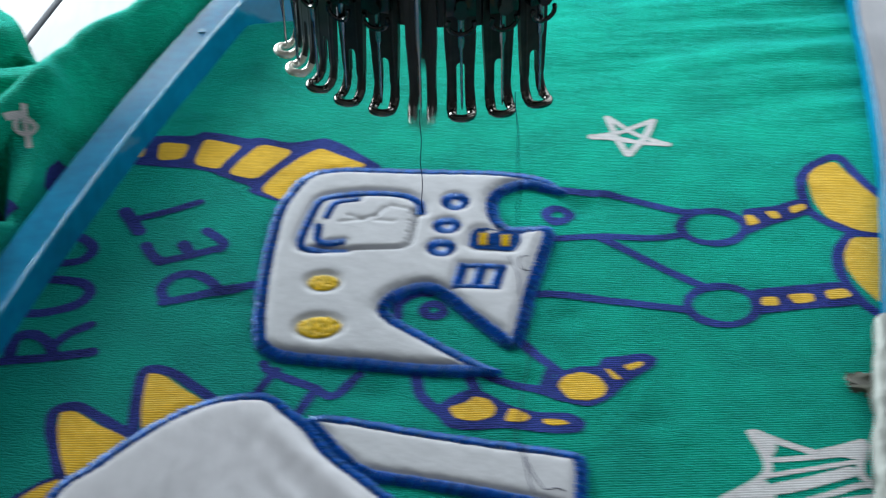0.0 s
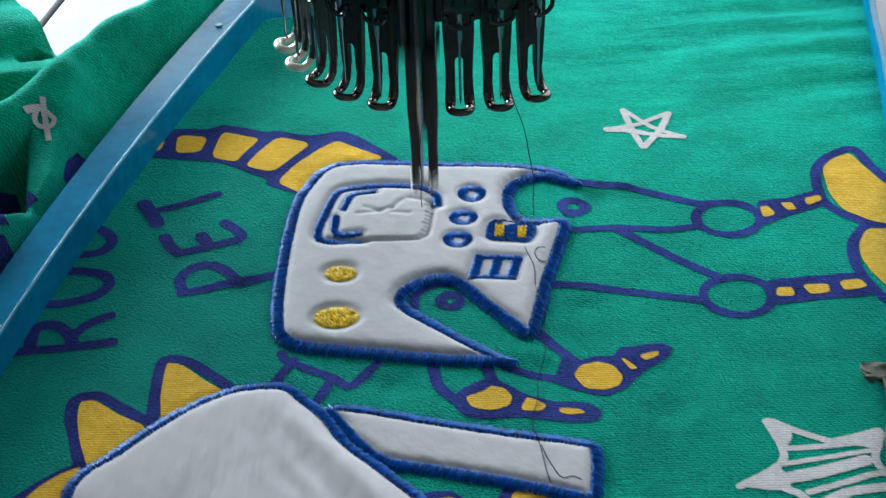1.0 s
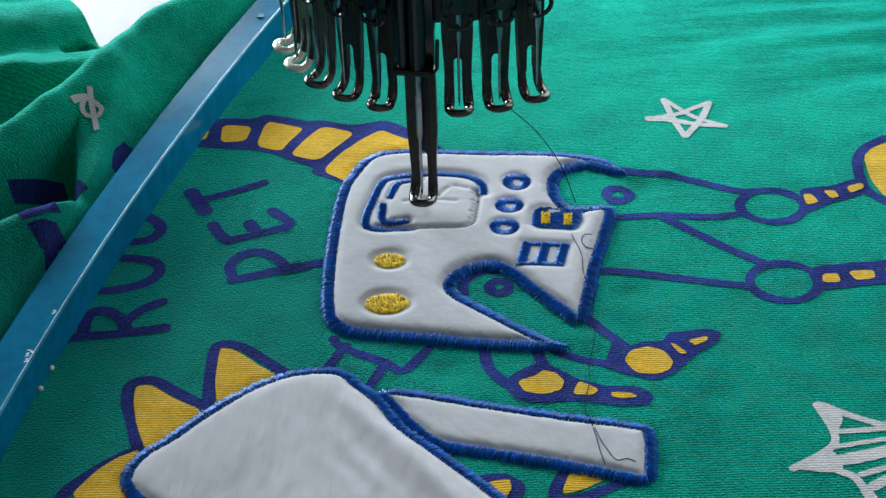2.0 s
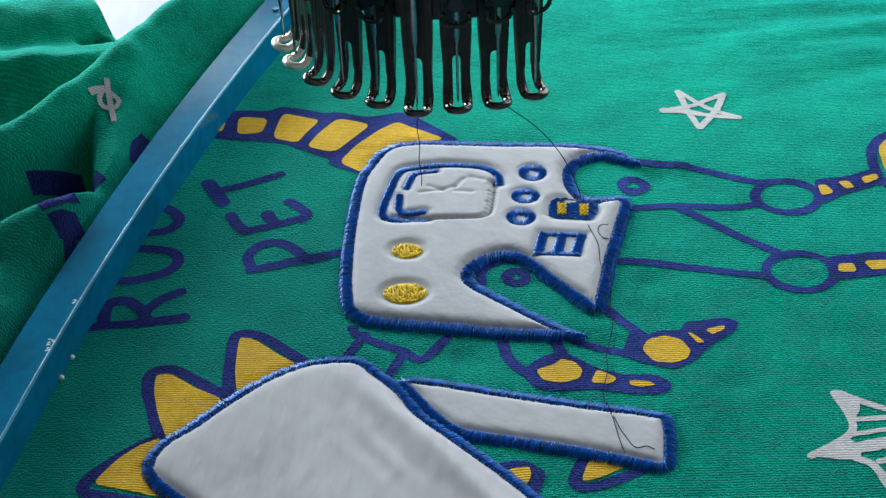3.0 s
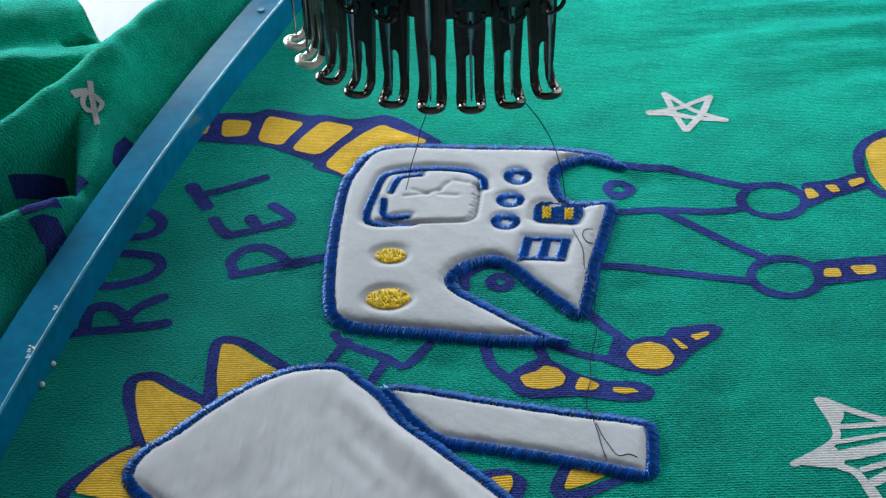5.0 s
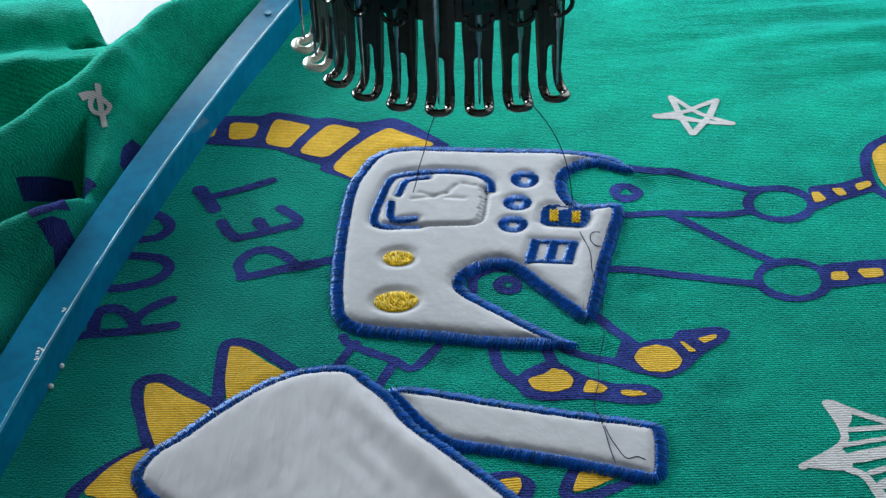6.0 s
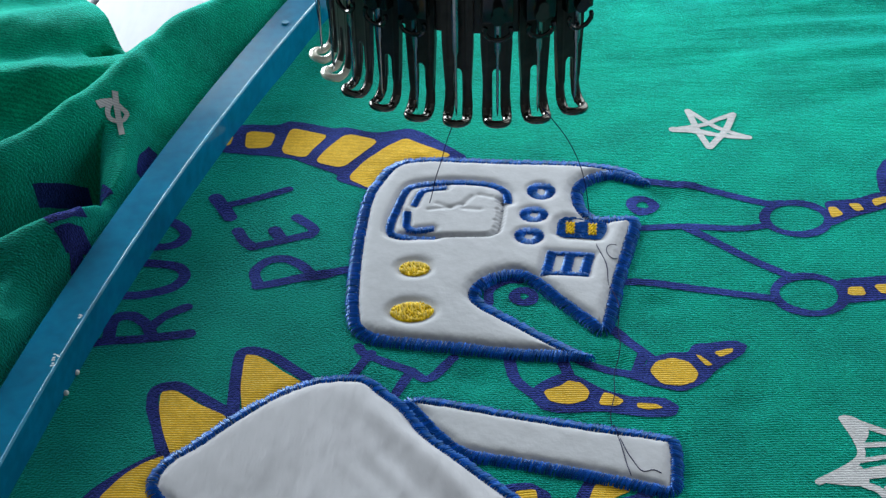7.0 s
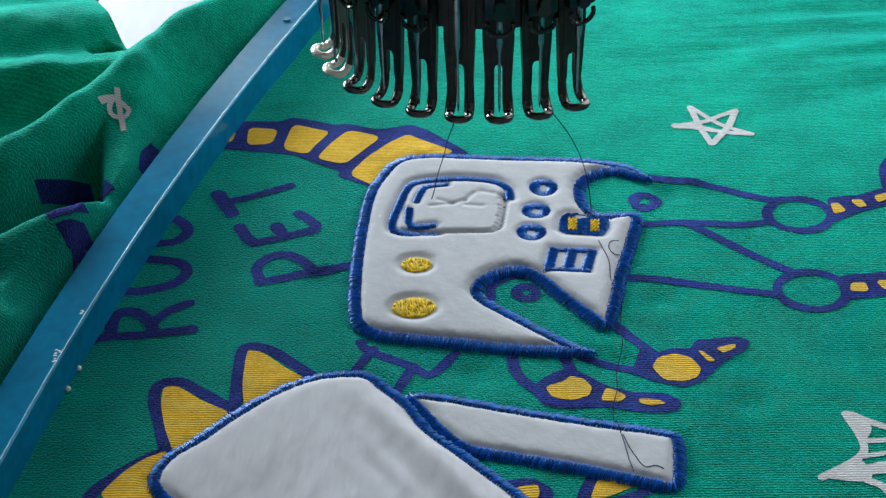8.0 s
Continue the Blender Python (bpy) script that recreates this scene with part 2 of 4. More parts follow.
EAR = smooth_path([(-11.3, 340.6), (-4.2, 340.8), (17.8, 334.8), (39.3, 329.4), (58.3, 325.1), (61.4, 321.9), (60.8, 311.5), (58.8, 304.8), (49.5, 307.3), (32, 312.6), (17, 316.4), (4.2, 320.1), (-2.7, 327), (-8.1, 335.2)], 1.0, True)


def pucker_grid():
    """Distance from each place on the cloth to the nearest stitched edge, every 2 mm."""
    gx, gy = np.meshgrid(np.arange(-120, 131, 2.0), np.arange(240, 501, 2.0))
    return np.minimum.reduce([segment_distance(gx, gy, even(p, 2.0, True), True) for p in (BODY, HEAD, EAR)])


EDGE_GRID = pucker_grid()


def pucker(x, y):
    """The stitches draw the cloth down and ruck it up around them."""
    i, j = (x + 120) / 2, (y - 240) / 2
    if not (0 <= i < EDGE_GRID.shape[1] - 1 and 0 <= j < EDGE_GRID.shape[0] - 1):
        return 0.0
    a, b = int(i), int(j)
    u, v = i - a, j - b
    g = EDGE_GRID
    d = (1 - v) * ((1 - u) * g[b, a] + u * g[b, a + 1]) + v * ((1 - u) * g[b + 1, a] + u * g[b + 1, a + 1])
    ruck = noise.noise(Vector((x / 3.4, y / 4.6, 9.1))) + 0.6 * noise.noise(Vector((x / 8.0, y / 7.0, 3.3)))
    return -0.6 * math.exp(-(d / 3.4) ** 2) + 0.5 * ruck * math.exp(-d / 6.5)


# where the stitching pulls the cloth down or rucks it up: x, y, reach, height
PULLS = [(72, 440, 5.5, -1.5), (80, 446, 5.0, 0.9), (47, 357, 5.0, -1.4), (54, 361, 5.0, 0.8), (63, 384, 5.0, -1.0), (-38, 396, 6.0, -1.0), (-44, 404, 6.0, 0.6), (84, 338, 5.0, -1.0), (90, 333, 5.0, 0.7), (8, 352, 6.0, -1.1)]


def cloth_z(x, y):
    """Height of the hooped cloth: flat in the middle, shallow folds towards the back rail."""
    far = min(1.0, max(0.0, (y - 455) / 70.0)) ** 1.3
    side = min(1.0, max(0.0, (x - 40) / 125.0))
    w = math.sin((y - 0.16 * x) / 8.5 + 1.3 * math.sin(x / 37.0)) * (0.16 + 0.34 * side)
    w += 0.2 * math.sin((y + 0.25 * x) / 15.0 + 2.0) + 0.42 * side ** 1.6 * math.sin((y - 0.22 * x) / 3.4 + 1.4 * math.sin(x / 23.0 + y / 30.0))
    w += 0.30 * (0.25 + side) * noise.noise(Vector((x / 26.0, (y - 0.12 * x) / 4.2, 4.4)))
    slack = 0.25 * noise.noise(Vector((x / 17.0, y / 15.0, 2.2))) + 0.13 * noise.noise(Vector((x / 6.0, y / 5.0, 7.7)))
    pull = sum(h * math.exp(-((x - px) ** 2 + (y - py) ** 2) / (r * r)) for px, py, r, h in PULLS)
    return 1.3 * far * w + slack + pull + pucker(x, y)


def tube(bm, pts, r, sides=8, caps=True, up=(0.13, 0.31, 0.94)):
    """A rod along a line of points; r is a radius, a list of them, or a list of pairs for a flat rod."""
    pts = [Vector(p) for p in pts]
    rings = []
    up = Vector(up)
    for i, p in enumerate(pts):
        d = (pts[min(i + 1, len(pts) - 1)] - pts[max(i - 1, 0)]).normalized()
        a = d.cross(up)
        a = a.normalized() if a.length > 1e-4 else d.orthogonal().normalized()
        b = d.cross(a)
        rr = r[i] if isinstance(r, (list, tuple)) else r
        ra, rb = rr if isinstance(rr, tuple) else (rr, rr)
        rings.append([bm.verts.new(p + ra * math.cos(2 * math.pi * k / sides) * a + rb * math.sin(2 * math.pi * k / sides) * b) for k in range(sides)])
    for u, w in zip(rings, rings[1:]):
        for k in range(sides):
            bm.faces.new((u[k], u[(k + 1) % sides], w[(k + 1) % sides], w[k]))
    if caps:
        bm.faces.new(rings[0][::-1])
        bm.faces.new(rings[-1])


# ---- setting ----


def slab(name, x0, y0, z0, x1, y1, z1, mat, label, category):
    bm = bmesh.new()
    box(bm, x0, y0, z0, x1, y1, z1)
    ob = new(name, mesh_of(name, bm, mat, False, 1.0))
    return tagged(ob, label, category, kind="structure")


slab("floor", -2.6, -2.2, -0.95, 2.6, 1.2, -0.85, FLOOR_GREY, "plain grey workshop floor", "floor")
slab("ceiling", -2.6, -2.2, 1.75, 2.6, 1.2, 1.85, WALL_PAINT, "plain pale painted ceiling", "ceiling")
slab("wall_west", -2.7, -2.2, -0.95, -2.6, 1.2, 1.85, WALL_PAINT, "plain pale painted wall", "wall")
slab("wall_east", 2.6, -2.2, -0.95, 2.7, 1.2, 1.85, WALL_PAINT, "plain pale painted wall", "wall")
slab("wall_south", -2.6, -2.3, -0.95, 2.6, -2.2, 1.85, WALL_PAINT, "plain pale painted wall", "wall")
for x0, x1, z0, z1, where in ((-2.6, -1.0, -0.85, 1.75, "beside the windows"), (-1.0, -0.1, -0.85, 0.02, "under a window"), (-1.0, -0.1, 0.40, 1.75, "over a window"),
                             (-0.1, 0.02, -0.85, 1.75, "between the windows"), (0.02, 1.3, -0.85, 0.04, "under a window"), (0.02, 1.3, 1.1, 1.75, "over a window"), (1.3, 2.6, -0.85, 1.75, "beside the windows")):
    slab("wall_north", x0, 1.1, z0, x1, 1.2, z1, WALL_PAINT, "plain pale painted wall " + where, "wall")


def work_table():
    thing = tagged(new("work_table"), "smooth white machine table under the hooped shirt", "table")
    bm = bmesh.new()
    seam = pose(-163.5, 595, 0, 0, 0, -12.4)
    box(bm, -640, -480, -45, -0.8, 360, -22, 1.2, seam)
    part("table_leaf", bm, TABLE_WHITE, thing, smooth=False)
    bm = bmesh.new()
    box(bm, 0.8, -480, -45, 900, 330, -22, 1.2, seam)
    part("table_leaf", bm, TABLE_WHITE, thing, smooth=False)
    for x in (-620, 640):
        for y in (200, 780):
            bm = bmesh.new()
            box(bm, x - 20, y - 20, -850, x + 20, y + 20, -45, 2)
            part("leg", bm, STEEL, thing, smooth=False)
    return thing


work_table()

# ---- the shirt in its hoop ----
shirt = tagged(new("shirt"), "green jersey shirt in a hoop with a purple printed robot", "shirt")


def bar_x(y):
    """Inner edge of the long rail, which bows a little."""
    return 0.000402 * (y - 441.0) ** 2 + 0.2818 * (y - 441.0) - 85.74


RIGHT = smooth_path([(186, 590), (184, 564), (180.5, 538.5), (177.5, 510), (171, 462), (163, 419), (151, 365), (142, 327), (136, 300), (126, 250)], 4)


def right_x(y):
    return float(np.interp(y, RIGHT[::-1, 1], RIGHT[::-1, 0]))


def hooped_panel():
    nu, nv = 220, 260
    verts, faces = [], []
    for j in range(nv + 1):
        for i in range(nu + 1):
            s = i / nu
            y = 235 + (590 - 235) * j / nv
            x = (1 - s) * (bar_x(y) - 4) + s * (right_x(y) + 2)
            back = 560 + 0.16 * (x + 60)
            z = cloth_z(x, y)
            if y > back:
                z -= min(18.0, (y - back) * 1.6)
            verts.append((x, y, z))
    for j in range(nv):
        for i in range(nu):
            a = j * (nu + 1) + i
            faces.append((a, a + 1, a + nu + 2, a + nu + 1))
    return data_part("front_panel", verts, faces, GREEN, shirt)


hooped_panel()

# ---- the printed drawing ----
PRINT = {"outline": (PURPLE, 0.16), "letter": (PURPLE, 0.16), "yellow_fill": (YELLOW, 0.26), "white_line": (WHITE_PRINT, 0.16)}
turn = [0]


def lift(kind):
    turn[0] = (turn[0] + 1) % 9
    return PRINT[kind][1] + 0.006 * turn[0]


def fill_print(kind, pts):
    p = rounded(pts)
    z = lift(kind)
    from_top = [Vector((x, y, 0)) for x, y in p]
    bm = bmesh.new()
    ring = [bm.verts.new(q) for q in from_top]
    for t in tessellate_polygon([from_top]):
        if len(set(t)) == 3:
            bm.faces.new([ring[k] for k in t])
    for _ in range(5):
        wide = [e for e in bm.edges if e.calc_length() > 2.5]
        if not wide:
            break
        bmesh.ops.subdivide_edges(bm, edges=wide, cuts=1)
        bmesh.ops.triangulate(bm, faces=bm.faces)
    for v in bm.verts:
        v.co.z = cloth_z(v.co.x, v.co.y) + z
    bmesh.ops.recalc_face_normals(bm, faces=bm.faces)
    part(kind, bm, PRINT[kind][0], shirt)


def stroke_print(kind, pts, width):
    line = even(smooth_path(pts, 0.8), 1.0, False)
    z = lift(kind)
    d = np.gradient(line, axis=0)
    d /= np.linalg.norm(d, axis=1)[:, None] + 1e-9
    n = np.stack([-d[:, 1], d[:, 0]], 1)
    left, right = [], []
    for i, (q, m) in enumerate(zip(line, n)):
        w = width / 2 * (1 + 0.10 * noise.noise(Vector((q[0] * 0.15, q[1] * 0.15, width))) + 0.07 * noise.noise(Vector((q[0] * 0.9, q[1] * 0.9, width))))
        left.append(q + m * w)
        right.append(q - m * w)
    def cap(c, a, sign):
        a0 = math.atan2(a[1] - c[1], a[0] - c[0])
        r = np.linalg.norm(a - c)
        return [c + r * np.array((math.cos(a0 + sign * k * math.pi / 6), math.sin(a0 + sign * k * math.pi / 6))) for k in range(1, 6)]
    ends = [cap(line[0], left[0], 1), cap(line[-1], right[-1], 1)]
    verts = [(*q, cloth_z(*q) + z) for q in left + right + ends[0] + ends[1]]
    k = len(left)
    faces = [(i, i + k, i + k + 1, i + 1) for i in range(k - 1)]
    faces.append(tuple([0] + [2 * k + i for i in range(5)] + [k]))
    faces.append(tuple([2 * k - 1] + [2 * k + 5 + i for i in range(5)] + [k - 1]))
    data_part(kind, verts, faces, PRINT[kind][0], shirt, smooth=False)


def ring_print(kind, pts, width):
    (cx, cy), a, b = pts
    rx, ry = math.dist(pts[0], a), math.dist(pts[0], b)
    z, n = lift(kind), 56
    verts, faces = [], []
    for i in range(n):
        t = 2 * math.pi * i / n
        w = width * (0.5 + 0.06 * math.sin(3 * t + cx))
        for s in (-1, 1):
            x, y = cx + (rx + s * w) * math.cos(t), cy + (ry + s * w) * math.sin(t)
            verts.append((x, y, cloth_z(x, y) + z))
        faces.append((2 * i, 2 * i + 1, (2 * i + 3) % (2 * n), (2 * i + 2) % (2 * n)))
    data_part(kind, verts, faces, PRINT[kind][0], shirt, smooth=False)


fill_print("outline", [(-78.3, 484.8), (-69.5, 486.6), (-59.5, 485.7), (-55.7, 488.4), (-50.6, 487.4), (-39.5, 483.2), (-35.2, 484), (-25.5, 479.9), (-17.7, 481.3), (-13.3, 482.5), (-7.4, 478.9), (0, 471.4), (7.7, 463.7), (-3.9, 456.5), (-15.2, 448.7), (-17, 441.6), (-24.6, 445.2), (-30.3, 447.5), (-37.5, 451.8), (-36.6, 454.7), (-45.1, 459.9), (-52.1, 464.7), (-60, 466.5), (-73.8, 468.6), (-78.8, 469.9)])
fill_print("yellow_fill", [(-70.1, 482.2), (-59.5, 480.9), (-61, 471.8), (-69.7, 471.2)])
fill_print("yellow_fill", [(-54.8, 483.6), (-47.7, 481.4), (-41.3, 478.9), (-45.8, 471.3), (-48.3, 465.2), (-57.4, 468.4)])
fill_print("yellow_fill", [(-35, 480), (-23.4, 475.1), (-29.4, 467), (-35.5, 458.4), (-45.3, 462.6), (-40.9, 471.8)])
fill_print("yellow_fill", [(-14.6, 476.5), (-8.7, 472.2), (2.9, 464.7), (-15.4, 461.5), (-21.9, 452.3), (-25, 445.9), (-33.7, 452.3), (-28.5, 462.1), (-21.4, 470.8)])
fill_print("yellow_fill", [(-74.2, 479.2), (-74.8, 473.5), (-78.1, 473), (-76.7, 478.6)])
fill_print("yellow_fill", [(-59.1, 363.2), (-56.2, 362.8), (-53.3, 361.2), (-46.6, 354.7), (-39.6, 349.4), (-47.4, 342.8), (-57.2, 336.8), (-59.1, 349.1)])
fill_print("yellow_fill", [(-81.4, 347.6), (-77.6, 348), (-74, 345.4), (-70.5, 342.4), (-60.4, 336.2), (-67.4, 328.4), (-74.8, 320.6), (-78.8, 331.2), (-81.1, 340.5)])
fill_print("yellow_fill", [(-76.5, 322.7), (-82.5, 319), (-87.2, 314.4), (-93, 305.2), (-84.8, 302.8), (-70.4, 299.3), (-74.4, 305.2), (-77.0, 312.6)])
fill_print("outline", [(122.2, 435.4), (132.2, 436.2), (142.4, 440.5), (145.3, 432.8), (141.9, 431.1), (130.6, 426.7), (124.7, 423), (118.9, 420.6), (122.2, 427.7)])
fill_print("yellow_fill", [(122.8, 431.9), (125.4, 432.1), (127.4, 427.7), (123, 425.8)])
fill_print("yellow_fill", [(129.6, 433.5), (133.3, 434), (134.5, 430.2), (131.4, 429.4)])
fill_print("yellow_fill", [(137.6, 435.6), (143, 437.6), (143.4, 434.8), (138.2, 431.9)])
fill_print("outline", [(118.5, 394.2), (134.1, 395.8), (147.8, 397.1), (151.8, 389.8), (149.2, 385.6), (132.1, 384.4), (118.4, 382.6), (117.3, 388.5)])
fill_print("yellow_fill", [(121.3, 390.5), (125.9, 390.6), (126.1, 386.3), (120.4, 386.5)])
fill_print("yellow_fill", [(128.9, 391.3), (136.9, 391.8), (136.8, 387.7), (130.8, 386.6)])
fill_print("yellow_fill", [(140.4, 392.7), (146.8, 393.9), (148.7, 389.7), (141.1, 388.1)])
fill_print("yellow_fill", [(146.6, 452.2), (150.8, 457.7), (157.6, 461.1), (160.4, 453.9), (164.8, 443.9), (169.9, 433.6), (175.1, 424.7), (173.9, 419.4), (165.2, 420.3), (156.8, 422.5), (149, 428.9), (146.3, 438.4)])
fill_print("yellow_fill", [(150.2, 411), (154.3, 419), (161.3, 418.7), (173.3, 417), (164.7, 379.9), (157.2, 383.7), (151.4, 396.2), (149.5, 403.8)])
fill_print("outline", [(22.2, 345.4), (27.3, 350.5), (34, 354.1), (39.4, 350), (43.9, 346.2), (51.6, 342.8), (60.3, 342.4), (64.6, 338.7), (63, 334.6), (53.9, 334.5), (43.1, 337), (32, 336.3), (25.8, 338.1)])
fill_print("yellow_fill", [(26.7, 345.7), (32, 347.9), (34.2, 350.2), (38, 348.8), (40, 345.1), (38.8, 341.6), (33.9, 339.9), (28.4, 341.3)])
fill_print("yellow_fill", [(43.8, 345), (46.1, 344.2), (49.4, 341.2), (47.3, 338.9), (41.8, 339.6)])
fill_print("yellow_fill", [(52.6, 340.1), (57.6, 339.7), (60.1, 337.9), (55.8, 337.2), (52.7, 338.2)])
fill_print("outline", [(54.5, 352.3), (58.1, 359.1), (64.1, 361.8), (69.5, 361.4), (71.3, 365.1), (77, 365.6), (83.7, 366.6), (87.2, 364.4), (85.5, 360.4), (77.4, 354.5), (72.4, 348.1), (66.1, 344.5), (60.7, 346.2), (56.2, 348.8)])
fill_print("yellow_fill", [(57.5, 353.6), (59.9, 357.7), (64.7, 359.3), (69.3, 357.3), (71.6, 352.3), (69.9, 348.7), (65.6, 347), (60.4, 347.9)])
fill_print("yellow_fill", [(71.4, 360.5), (72.8, 360), (76.1, 355.6), (73.9, 355.2)])
fill_print("yellow_fill", [(76.7, 361.3), (82.7, 363.1), (82.4, 361.1), (78.5, 359)])
fill_print("outline", [(12.2, 309), (21.3, 310.1), (26.4, 306.6), (27.2, 303.9), (24.7, 296.6), (16.2, 296.9)])
fill_print("yellow_fill", [(17.1, 306.9), (23, 307.4), (23.4, 304), (21.9, 300.8), (18.7, 302.7)])
fill_print("yellow_fill", [(39.4, 311), (49.3, 307.6), (41.7, 302.9), (36.1, 301.1)])
fill_print("white_line", [(108, 334), (110.8, 333.9), (114.9, 330.6), (114.5, 326.2), (111.3, 321.3)])
fill_print("white_line", [(97.3, 308.6), (109.5, 315.7), (111.3, 310.2), (110.4, 306.5)])
fill_print("white_line", [(122.8, 325), (131.1, 327.1), (138.5, 329.5), (139.5, 327.5), (137.4, 320.4), (134.6, 321.6), (127.4, 323.6)])
stroke_print("letter", [(-76.5, 442.6), (-73.4, 437.0), (-70.6, 431.5)], 4.6)
stroke_print("letter", [(-73.1, 437.9), (-63.7, 441.3), (-52.5, 446.6)], 3.0)
stroke_print("letter", [(-67.3, 423.9), (-64.7, 418.6), (-61.9, 415.5)], 4.2)
stroke_print("letter", [(-62.2, 415.2), (-52.7, 418.3), (-44.2, 421.3)], 3.3)
stroke_print("letter", [(-55.5, 423.9), (-53.0, 419.3)], 4.2)
stroke_print("letter", [(-48.8, 430.7), (-44.9, 426.8), (-42.7, 423.3), (-44.2, 421.0)], 3.8)
stroke_print("letter", [(-58.6, 395.1), (-46.1, 398.8), (-30.9, 403.2)], 3.6)
stroke_print("letter", [(-58.1, 395.9), (-59.9, 402.2), (-56.6, 407.6), (-51.2, 408.8), (-46.5, 405.7), (-41.8, 400.3)], 3.7)
stroke_print("letter", [(-106.1, 369.0), (-100.9, 370.0), (-89.6, 371.1), (-76.4, 373.2)], 3.7)
stroke_print("letter", [(-100.4, 371.3), (-100.0, 379.7), (-95.2, 381.6), (-90.2, 377.7), (-87.6, 372.3)], 4.0)
stroke_print("letter", [(-88.9, 375.5), (-85.0, 381.2), (-78.7, 385.5)], 3.6)
stroke_print("letter", [(-100.2, 391.4), (-92.5, 391.9), (-84.2, 395.4), (-81.4, 400.9), (-84.6, 405.7), (-92.8, 407.5), (-100.9, 407.5), (-106.5, 401.5), (-104.9, 393.8), (-100.2, 391.4)], 3.9)
stroke_print("letter", [(-98.4, 415.1), (-93.6, 415.7), (-86.9, 416.9), (-83.9, 421.0), (-84.6, 424.7), (-88.3, 428.6), (-94.2, 431.3)], 3.9)
stroke_print("outline", [(-60.1, 336.9), (-60.6, 351.6), (-60.3, 362.5), (-57.9, 364.9), (-52.1, 363.2), (-45.1, 357.1), (-37.8, 350.2)], 3.6)
stroke_print("outline", [(-77.2, 321.8), (-80.7, 333.6), (-83.1, 341.8), (-82.9, 348.2), (-77.3, 349.9), (-70.9, 345.8), (-63, 339.8), (-59.7, 338.3)], 3.6)
stroke_print("outline", [(-74.8, 323), (-79.6, 320.6), (-85.9, 315.6), (-92.9, 308.7), (-95, 303.4), (-91.2, 301), (-72.1, 296.9)], 3.6)
stroke_print("outline", [(59.3, 450), (69.4, 447.8), (87.4, 442), (103, 434.8), (108.5, 434.8)], 3.1)
stroke_print("outline", [(58.5, 422.5), (75.7, 422.6), (91.8, 421.3), (101.9, 422.6)], 3.1)
stroke_print("outline", [(75.7, 422), (83.7, 415), (94.6, 404.7), (104.7, 396.5)], 3.1)
stroke_print("outline", [(53.3, 395.4), (63.5, 393.8), (80.3, 389.7), (98.8, 385.3)], 3.1)
stroke_print("outline", [(12.3, 385.6), (12.9, 392.2), (17.7, 396.2), (22.4, 397.1)], 3.1)
stroke_print("outline", [(143.2, 436.3), (143.4, 444.9), (144.9, 452), (149.5, 458.7), (158.8, 463.4), (163, 453.1), (167.2, 442.2), (171.8, 434.1)], 3.5)
stroke_print("outline", [(142.4, 437), (147.1, 428.4), (156.6, 421.6), (166.7, 419.1), (173.6, 418.2)], 3.5)
stroke_print("outline", [(154.1, 420.2), (148.9, 412.5), (147.2, 403.1), (148.4, 394.1), (151.7, 385.2), (157.7, 378.1), (164, 376.8)], 3.5)
stroke_print("outline", [(17.7, 360), (19.3, 350.8), (25.3, 343.3)], 3.5)
stroke_print("outline", [(32.8, 360.1), (34.9, 350.2)], 3.5)
stroke_print("outline", [(35.3, 360.8), (43.2, 356.7), (51, 353.2), (58.6, 348.7)], 3.3)
stroke_print("outline", [(48.2, 373.6), (53.8, 364.8), (59.6, 357.8)], 3.3)
stroke_print("outline", [(56.2, 359.9), (53.3, 352.3)], 3.1)
stroke_print("outline", [(-26.1, 366.4), (-23.6, 362.5), (-11, 355.2), (-5.5, 351.8), (1.6, 360.9)], 3.1)
stroke_print("outline", [(-22.3, 363.2), (-28.5, 351.5)], 3.1)
stroke_print("outline", [(-10.4, 355.2), (-15.4, 344.5)], 3.1)
stroke_print("outline", [(37.9, 310.4), (34.6, 302.2), (36.3, 299.5), (42.3, 300.5), (50.8, 304.7), (57.3, 309)], 3.4000000000000004)
stroke_print("white_line", [(84.8, 491.2), (93.5, 480.5), (103.4, 473.6)], 2.0)
stroke_print("white_line", [(103.6, 473.5), (97.0, 474.6), (90.5, 476.6)], 2.3)
stroke_print("white_line", [(90.5, 476.6), (84.5, 478.6), (78.2, 479.4)], 2.9)
stroke_print("white_line", [(78.4, 479.3), (88.6, 481.9), (94.0, 485.2), (100.2, 488.6)], 2.0)
stroke_print("white_line", [(100.2, 488.4), (96.3, 478.5), (89.6, 468.0)], 2.4)
stroke_print("white_line", [(89.2, 468.0), (86.8, 478.0), (84.7, 491.2)], 2.3)
stroke_print("white_line", [(108.5, 332.8), (111, 323.5), (110.4, 317.7), (104.6, 312.9), (97.8, 308.8)], 2.2)
stroke_print("white_line", [(109.2, 333.2), (116.2, 328.8), (124.6, 324.5)], 2.2)
stroke_print("white_line", [(138.4, 326.9), (135, 316.2), (140.1, 308.8)], 2.2)
stroke_print("white_line", [(112.1, 322.4), (124.3, 323), (136.6, 324.1)], 1.8)
stroke_print("white_line", [(110.4, 316.5), (123.5, 318.8), (136, 320.9)], 1.6)
stroke_print("white_line", [(108.8, 311.1), (119.5, 313.2), (132.2, 317)], 4.2)
stroke_print("white_line", [(115.3, 306), (124.7, 308.9), (134.2, 312.1), (138.5, 311.3)], 2.0)
stroke_print("white_line", [(109.6, 307.4), (113, 305.2), (115.1, 300.5)], 2.4)
stroke_print("white_line", [(117.4, 301.5), (125.5, 305.6), (139.2, 307.8)], 3.0)
